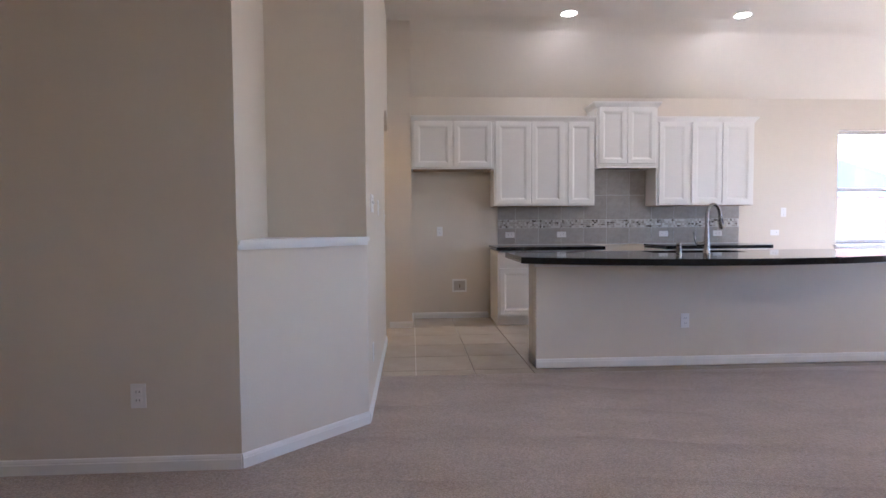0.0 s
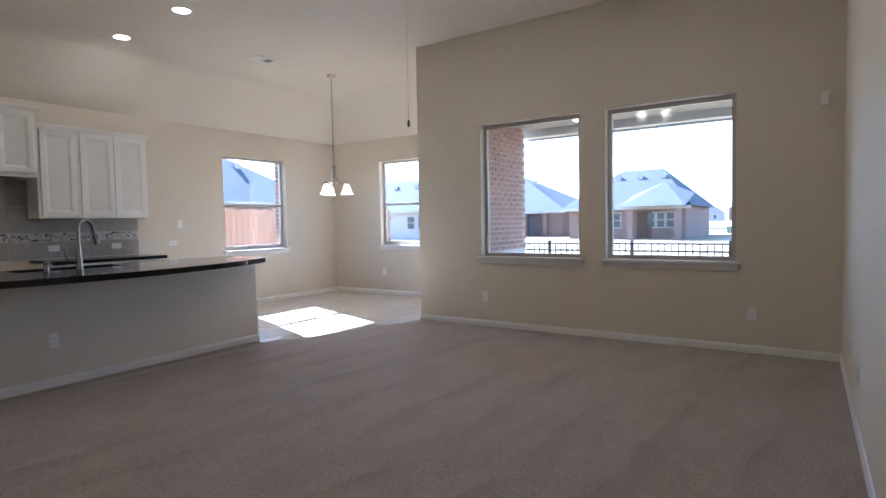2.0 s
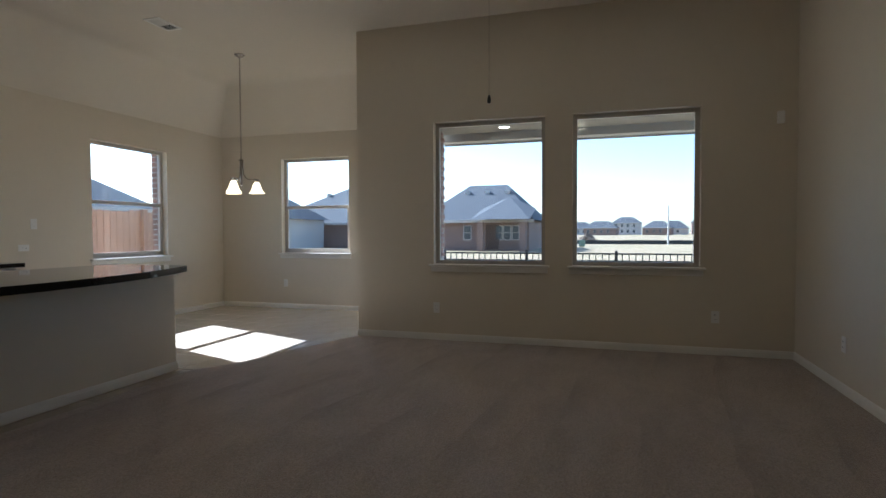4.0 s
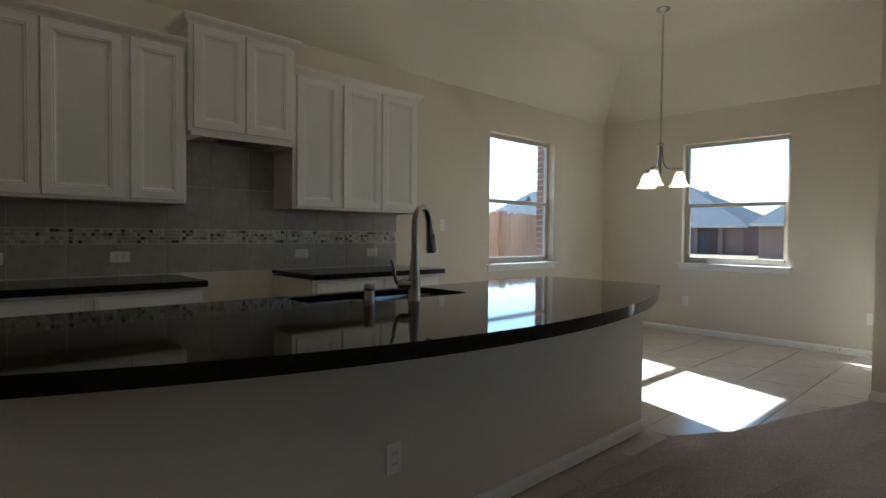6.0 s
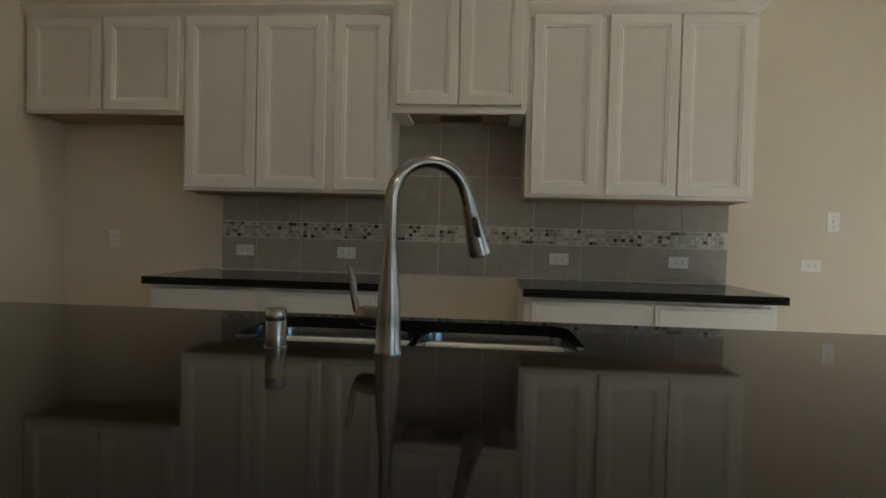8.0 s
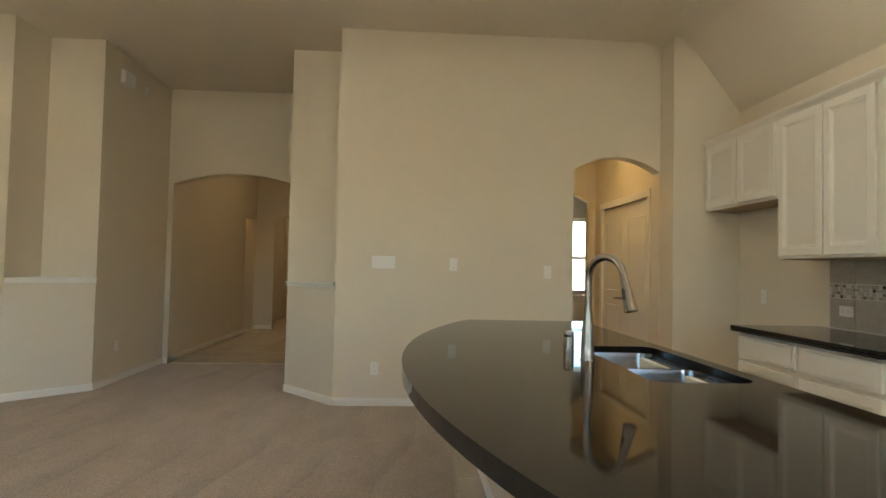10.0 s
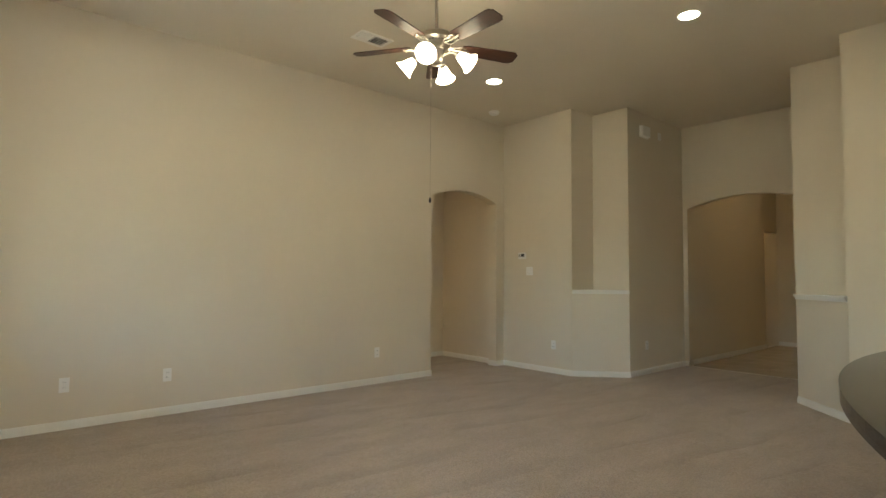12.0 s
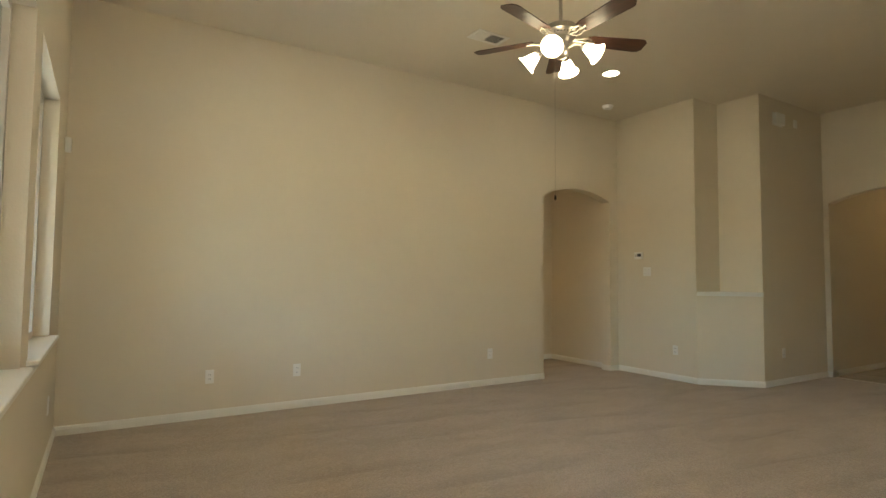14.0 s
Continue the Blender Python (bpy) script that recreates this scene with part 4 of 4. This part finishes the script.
def duplex(place, label="white duplex wall outlet", w=0.07, flat=False):
    o = empty("wall_outlet", (0, 0, 0), label, "wall outlet", "wall outlets")
    o.matrix_world = place @ (pose(0, 0, 0, 0, 90, 0) if flat else Matrix())
    part("plate", bm_box(-w / 2, -0.006, -0.0575, w / 2, 0, 0.0575, bev=0.002), PLASTIC, o)
    for z in (-0.02, 0.02):
        r = part("receptacle", bm_box(-0.017, -0.0085, z - 0.014, 0.017, -0.0055, z + 0.014, bev=0.001), PLASTIC, o)
        for x in (-0.007, 0.007):
            part("slot", bm_box(x - 0.0013, -0.0092, z - 0.004, x + 0.0013, -0.0084, z + 0.006), DARK, r)


def switch(place, gangs, label):
    o = empty("light_switch", (0, 0, 0), label, "light switch", "light switches")
    o.matrix_world = place
    w = 0.07 + 0.046 * (gangs - 1)
    part("plate", bm_box(-w / 2, -0.006, -0.0575, w / 2, 0, 0.0575, bev=0.002), PLASTIC, o)
    for g in range(gangs):
        x = (g - (gangs - 1) / 2) * 0.046
        t = part("toggle", bm_box(x - 0.005, -0.016, -0.004, x + 0.005, -0.0055, 0.012, bev=0.001), PLASTIC, o)
        for z in (-0.03, 0.03):
            part("screw", bm_box(x - 0.002, -0.0068, z - 0.002, x + 0.002, -0.0058, z + 0.002), NICKEL, t)


S, E_, N_, W_ = 180, -90, 0, 90             # which way local +y (into the wall) points, as a turn about z
for x, z in ((5.125, 0.362), (4.369, 0.36), (2.135, 0.368)):
    duplex(pose(x, 0, z, 0, 0, S))
for y, z in ((3.40, 0.361), (0.656, 0.37)):
    duplex(pose(XE, y, z, 0, 0, E_))
duplex(pose(XN, 6.46, 0.39, 0, 0, E_))
duplex(pose(XN, 4.62, 0.385, 0, 0, E_))
duplex(pose(0, 4.397, 0.343, 0, 0, W_))
duplex(pose(-0.03, 0.87, 0.375, 0, 0, W_))
duplex(pose(-0.93, 1.672, 0.38, 0, 0, S))
duplex(pose(-1.02, 3.482, 0.37, 0, 0, N_))
duplex(pose(2.45, IY0, 0.37, 0, 0, N_))
duplex(pose(0.60, YN, 1.07, 0, 0, N_))
for x in (1.47, 2.118, 3.42, 4.12):
    duplex(pose(x, YN - 0.011, 1.022, 0, 0, N_), "white duplex outlet set sideways in the backsplash", flat=True)
duplex(pose(4.876, YN, 1.024, 0, 0, N_), "white outlet plate set sideways beside the counter", flat=True)
switch(pose(4.989, YN, 1.282, 0, 0, N_), 1, "white single light switch")
switch(pose(0, 4.455, 1.297, 0, 0, W_), 4, "white four-gang light switch plate")
switch(pose(0, 5.088, 1.289, 0, 0, W_), 1, "white single light switch")
switch(pose(0, 5.956, 1.236, 0, 0, W_), 1, "white single light switch")
switch(pose(-0.03, 0.474, 1.333, 0, 0, W_), 2, "white two-gang light switch below the thermostat")
th = empty("thermostat", (-0.03, 0.354, 1.542), "white wall thermostat with a dark display", "thermostat")
part("housing", bm_box(0, -0.065, -0.045, 0.025, 0.065, 0.045, bev=0.006), PLASTIC, th)
part("display", bm_box(0.0245, -0.015, -0.012, 0.026, 0.045, 0.028), DARK, th, "dark liquid crystal display")
for z in (-0.005, 0.012):
    part("button", bm_box(0.0245, -0.05, z - 0.005, 0.0275, -0.03, z + 0.005, bev=0.001), NICKEL, th)
al = empty("door_chime", (-0.91, 1.672, 3.17), "white door chime box high on the wall", "door chime")
part("housing", bm_box(-0.10, 0, -0.07, 0.10, 0.05, 0.07, bev=0.01), PLASTIC, al)
part("base_plate", bm_box(-0.11, 0, -0.08, 0.11, 0.006, 0.08), TRIM, al)
sp = empty("wall_sensor", (-1.33, 1.672, 3.18), "small cream wall sensor", "wall sensor")
part("housing", bm_box(-0.04, 0, -0.05, 0.04, 0.012, 0.05, bev=0.004), PLASTIC, sp)
ms = empty("wall_sensor", (XE, 0.14, 2.2), "white corner sensor below the ceiling", "wall sensor")
part("housing", bm_box(-0.04, -0.03, -0.055, 0, 0.03, 0.055, bev=0.008), PLASTIC, ms)
wb = empty("water_box", (0.84, YN, 0.40), "white recessed water supply box with a small valve", "water supply box")
for a in ((-0.09, -0.012, -0.08, -0.07, 0, 0.08), (0.07, -0.012, -0.08, 0.09, 0, 0.08), (-0.07, -0.012, 0.06, 0.07, 0, 0.08), (-0.07, -0.012, -0.08, 0.07, 0, -0.06)):
    part("rim", bm_box(*a), PLASTIC, wb)
part("back", bm_box(-0.07, -0.004, -0.06, 0.07, -0.001, 0.06), SIDING, wb)
bm = bmesh.new()
tube(bm, [(0, -0.004, -0.02), (0, -0.03, -0.02), (0, -0.03, 0.02)], 0.009, 8)
part("valve", bm, NICKEL, wb, smooth=True)

stop = empty("door_stop", (XN - 0.013, 4.87, 0.045), "brass spring door stop on the nook baseboard", "door stop")
bm = bmesh.new()
lathe(bm, [(0.013, 0), (0.013, 0.004), (0.006, 0.008), (0.006, 0.055)], 12, m=pose(0, 0, 0, 0, -90, 0))
part("spring", bm, NICKEL, stop, smooth=True)
bm = bmesh.new()
lathe(bm, [(0.0075, 0.055), (0.008, 0.068), (0.005, 0.073), (0.001, 0.073)], 12, m=pose(0, 0, 0, 0, -90, 0))
part("rubber_tip", bm, PLASTIC, stop, "white rubber tip", smooth=True)

# ---------------------------------------------------------------- outdoors
GZ = -0.25
bm = bmesh.new()
R0 = 900
prism(bm, [Vector((-R0, -R0, GZ - 0.2)), Vector((R0, -R0, GZ - 0.2)), Vector((R0, R0, GZ - 0.2)), Vector((-R0, R0, GZ - 0.2))], (0, 0, 0.2))
structure("ground", bm, LAWN, "dry winter lawn and bare building lots", "ground")
bm = bmesh.new()
box(bm, XE + T, -2.5, GZ, 9.3, YP - T, -0.10)
structure("patio_slab", bm, material("concrete", (0.42, 0.40, 0.37), 0.85, vary=0.12, scale=3), "grey concrete patio slab", "patio")
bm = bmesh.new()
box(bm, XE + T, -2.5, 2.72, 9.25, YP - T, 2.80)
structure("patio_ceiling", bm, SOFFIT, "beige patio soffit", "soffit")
bm = bmesh.new()
box(bm, 8.95, -2.5, 2.60, 9.15, YP - T, 2.72)
box(bm, 9.15, -2.5, 2.57, 9.19, YP - T, 2.86)
structure("patio_beam", bm, SIDING, "pale painted patio beam with fascia", "beam")
bm = bmesh.new()
box(bm, XN + T, YP - T - 0.10, GZ, 8.78, YP + 0.30, 2.72)
structure("patio_column", bm, MORTAR, "brick patio column at the house corner", "column")
bw = empty("brick_wall", (0, YP - T, 0), "red-brown brick veneer on the nook's outer wall", "brick wall", kind="structure")
part("mortar_bed", bm_box(XE + T, -0.105, GZ, 8.785, -0.001, 2.72), MORTAR, bw)
brick_me = finish(bm_box(0.005, -0.016, 0.005, 0.198, 0, 0.062), "brick", BRICK)
for j in range(26):
    z = 0.80 + j * 0.0735
    for i in range(12):
        x = XE + T + i * 0.203 - (0.1 if j % 2 else 0)
        if x < XE + T or x > 8.6:
            continue
        b = new("brick", brick_me)
        b.parent = bw
        b.location = (x, -0.105, z)
jb = empty("brick_jamb", (WIN_N[1] - 0.03, YN + T, 0), "toothed brick edge beside the kitchen window", "brick wall", kind="structure")
part("mortar_bed", bm_box(0.012, 0.0, 0.6, 0.3, 0.10, 2.6), MORTAR, jb)
brick2 = finish(bm_box(0.0, 0.004, 0.004, 0.19, 0.106, 0.062), "brick", BRICK)
for j in range(24):
    b = new("brick", brick2)
    b.parent = jb
    b.location = (0.0 if j % 2 else 0.006, 0, 0.72 + j * 0.0735)

# iron fence
fence = empty("iron_fence", (12.3, 0, -0.40), "black iron fence across the lot", "fence")
bar = finish(bm_box(-0.009, -0.009, 0.05, 0.009, 0.009, 1.12), "bar", IRON)
post = finish(bm_box(-0.03, -0.03, 0, 0.03, 0.03, 1.19, bev=0.006), "post", IRON)
for z in (0.14, 0.97, 1.12):
    part("rail", bm_box(-0.016, -16, z - 0.016, 0.016, 19, z + 0.016), IRON, fence)
for i in range(19):
    p = new("post", post)
    p.parent = fence
    p.location = (0, -15 + i * 1.83, 0)
for i in range(230):
    p = new("bar", bar)
    p.parent = fence
    p.location = (0, -11 + i * 0.13, 0)

# cedar fence past the kitchen window
cf = empty("cedar_fence", (0, 10.6, GZ), "reddish cedar picket fence with ragged tops", "fence")
rng = random.Random(4)
for i in range(62):
    h = 1.86 + rng.uniform(-0.025, 0.03)
    bm = bmesh.new()
    x = 4.5 + i * 0.142
    prism(bm, [Vector((x, 0, 0)), Vector((x + 0.138, 0, 0)), Vector((x + 0.138, 0, h - 0.03)), Vector((x + 0.108, 0, h)), Vector((x + 0.03, 0, h)), Vector((x, 0, h - 0.03))], (0, 0.018, 0))
    part("picket", bm, CEDAR, cf)
for z in (0.3, 1.0, 1.6):
    part("rail", bm_box(4.4, 0.02, z, 13.4, 0.06, z + 0.09), CEDAR, cf)
for x in (6.9, 9.3, 11.7):
    part("post", bm_box(x, -0.10, 0, x + 0.10, -0.002, 1.9), CEDAR, cf)


def house(place, w, d, eave, ridge, walls, label, windows=(), hip=3.0, porch=None, recess=None):
    """A hipped house. Local x runs along its front, which looks to -y; the origin is the front's left foot."""
    h = empty("house", (0, 0, 0), label, "house", "neighbouring houses")
    h.matrix_world = place
    part("wall", bm_box(0, 0, 0, w, d, eave), walls, h)
    bm = bmesh.new()
    o = 0.45
    a, b, c, e = (Vector((-o, -o, eave)), Vector((w + o, -o, eave)), Vector((w + o, d + o, eave)), Vector((-o, d + o, eave)))
    r0, r1 = Vector((hip, d / 2, ridge)), Vector((w - hip, d / 2, ridge))
    vs = [bm.verts.new(p) for p in (a, b, c, e, r0, r1)]
    for q in ((0, 1, 5, 4), (1, 2, 5), (2, 3, 4, 5), (3, 0, 4), (3, 2, 1, 0)):
        bm.faces.new([vs[i] for i in q])
    roof = part("roof", bm, SHINGLE, h, "grey shingle hip roof")
    part("fascia", bm_box(-o, -o - 0.03, eave - 0.2, w + o, -o, eave + 0.02), SIDING, h)
    for k in range(3):
        fx = w * (0.3 + 0.2 * k)
        bm = bmesh.new()
        t = 0.75
        box(bm, fx, d / 2 * t - 0.3, eave + (ridge - eave) * t - 0.12, fx + 0.4, d / 2 * t + 0.1, eave + (ridge - eave) * t + 0.22)
        part("roof_vent", bm, SIDING, roof)
    for x0, z0, ww, hh in windows:
        g = part("window", bm_box(x0, -0.03, z0, x0 + ww, 0.01, z0 + hh), SIDING, h)
        part("pane", bm_box(x0 + 0.07, -0.05, z0 + 0.07, x0 + ww - 0.07, -0.029, z0 + hh / 2 - 0.03), DARKPANE, g)
        part("pane", bm_box(x0 + 0.07, -0.05, z0 + hh / 2 + 0.03, x0 + ww - 0.07, -0.029, z0 + hh - 0.07), DARKPANE, g)
    if recess:
        px, pw = recess
        # no real hollow: a flat dark sheet carries the recess's shade
        part("porch_shade", bm_box(px, -0.04, 0.05, px + pw, -0.01, eave - 0.25), DOOR_PORCH_DARK, h)
        part("porch_door", bm_box(px + 0.2, -0.06, 0.05, px + 0.95, -0.041, eave - 0.45), DARKPANE, h)
        for x in (px - 0.2, px + pw - 0.1):
            part("porch_pier", bm_box(x, -0.34, 0, x + 0.38, -0.045, eave - 0.2), walls, h)
    if porch:
        px, pw = porch
        # shade under the porch roof, painted as a dark sheet on the wall
        part("porch_shade", bm_box(px, -0.04, 0.1, px + pw * 0.35, -0.01, eave - 0.35), DOOR_PORCH_DARK, h)
        for x in (px - 0.25, px + pw):
            part("porch_pier", bm_box(x, -2.0, 0, x + 0.45, -1.55, eave - 0.2), walls, h)
        bm = bmesh.new()
        vs = [bm.verts.new(p) for p in ((px - 0.6, -2.4, eave), (px + pw + 0.8, -2.4, eave), (px + pw + 0.8, 1.2, eave + 0.9), (px - 0.6, 1.2, eave + 0.9), (px + pw / 2, 2.4, eave + 1.9))]
        for q in ((0, 1, 4), (1, 2, 4), (3, 0, 4), (0, 3, 2, 1)):
            bm.faces.new([vs[i] for i in q])
        part("porch_roof", bm, SHINGLE, h)
    return h


# fronts look towards this house, to -x: local x runs to -y
house(pose(42, 15.9, GZ, 0, 0, -90), 8.5, 11, 2.35, 5.5, BRICK_FAR, "brick house with a grey hip roof and patio windows",
      ((3.4, 0.8, 0.65, 1.15), (5.9, 0.8, 0.6, 1.15), (6.55, 0.8, 0.6, 1.15), (7.2, 0.8, 0.6, 1.15)), 2.6, (5.2, 2.9))
house(pose(40, 40.0, GZ, 0, 0, -90), 12.5, 7, 2.6, 5.6, SIDING, "pale house with a grey hip roof and small windows",
      ((2.0, 0.9, 0.9, 1.2), (5.4, 0.9, 0.9, 1.2), (9.6, 0.9, 0.9, 1.2), (10.8, 0.9, 0.7, 1.2)), 4.0)
house(pose(48, 34.8, GZ, 0, 0, -90), 16.0, 12, 2.35, 6.3, BRICK_FAR, "brick house with a steep grey hip roof",
      ((3.0, 0.8, 0.65, 1.2), (9.85, 0.8, 0.65, 1.2), (10.65, 0.8, 0.65, 1.2)), 7.0, recess=(12.4, 1.9))
for i in range(17):
    x, y = 230 + 45 * ((i * 7) % 5) / 4, -96 + i * 10.6 + rng.uniform(-1.5, 1.5)
    ev = 5.3 if i % 3 == 0 else 2.9
    w = rng.uniform(11, 15)
    wins = [(1.2 + k * 2.6, z, 1.1, 1.4) for k in range(int((w - 1.5) // 2.6)) for z in ((0.9, 3.5) if ev > 4 else (0.9,))]
    house(pose(x, y, GZ, 0, 0, -90 + rng.uniform(-12, 12)), w, 10, ev, ev + rng.uniform(2.8, 3.6), SIDING if i % 2 else BRICK_FAR, "distant suburban house with a grey hip roof", wins, 3.5)
# house over the cedar fence
house(pose(13.5, 27.0, GZ, 0, 0, 8), 15, 10, 2.9, 6.3, BRICK_FAR, "brick neighbour house behind the cedar fence", ((2, 0.9, 1.1, 1.4), (6, 0.9, 1.1, 1.4), (10, 0.9, 1.1, 1.4)), 4.5)

bm = bmesh.new()
for i in range(150):
    a, r = rng.uniform(0, 6.28), rng.uniform(0, 1) ** 0.7
    s = rng.uniform(0.12, 0.34) * (1.3 - r)
    m = Matrix.Translation((1.7 * r * math.cos(a), 1.7 * r * math.sin(a), (1 - r) * 0.85)) @ Matrix.Scale(s * 1.1, 4)
    bmesh.ops.create_icosphere(bm, subdivisions=1, radius=1, matrix=m)
for v in bm.verts:
    v.co += noise.noise_vector(v.co * 2) * 0.16
mound = thing("dirt_mound", bm, SOIL, "heap of brown soil on the empty lot", "dirt mound")
mound.location = (72, 4.2, GZ)
bm = bmesh.new()
box(bm, 78, -120, GZ, 86, 120, GZ + 0.06)
structure("road", bm, material("asphalt", (0.05, 0.05, 0.05), 0.9, vary=0.2, scale=2), "dark asphalt street beyond the lots", "road")
# added black strip that draws the far dark band of road and shadow
thing("dark_band_strip", bm_box(66, -40, GZ, 66.05, 7, GZ + 0.45), IRON, "low black strip added as the dark band of road and shadow", "fence")
for x, y in ((58, 6.3), (55, 4.1)):
    ub = thing("utility_box", bm_box(-0.28, -0.28, 0, 0.28, 0.28, 0.62, bev=0.04), UTIL, "green metal utility box on the lawn", "utility box", "utility boxes")
    ub.location = (x, y, GZ)
pole = empty("light_pole", (64, -4.5, GZ), "pale slender pole beside the street", "pole")
bm = bmesh.new()
tube(bm, [(0, 0, 0), (0, 0, 4.2)], [0.10, 0.07], 10)
part("shaft", bm, SIDING, pole)
# floor tiles, kitchen, nook and halls
TS = 0.46
tile_me = finish(bm_box(0.003, 0.003, -0.0075, TS - 0.003, TS - 0.003, 0.0), "tile", TILE_FLOOR)
for i in range(-1, 18):
    for j in range(9, 17):
        x, y = 0.05 + i * TS - TS / 2, 0.12 + j * TS
        if x > XN or y > YN or (x < 4.2 and y < 4.6) or (1.3 < x and x + TS < 4.3 and 5.2 < y and y + TS < 5.8) or x + TS < 0 or (x > XE and y + TS < YP):
            continue
        t = new("tile", tile_me)
        t.parent = floor_ob
        t.location = (x, y, 0)
for i in range(14):
    for j in range(4):
        t = new("tile", tile_me)
        t.parent = floor_ob
        t.location = (-2.6 - i * TS, 1.65 + j * TS, 0)
for i in range(7):
    for j in range(4):
        t = new("tile", tile_me)
        t.parent = floor_ob
        t.location = (-0.52 - i * TS, 5.45 + j * TS, 0)
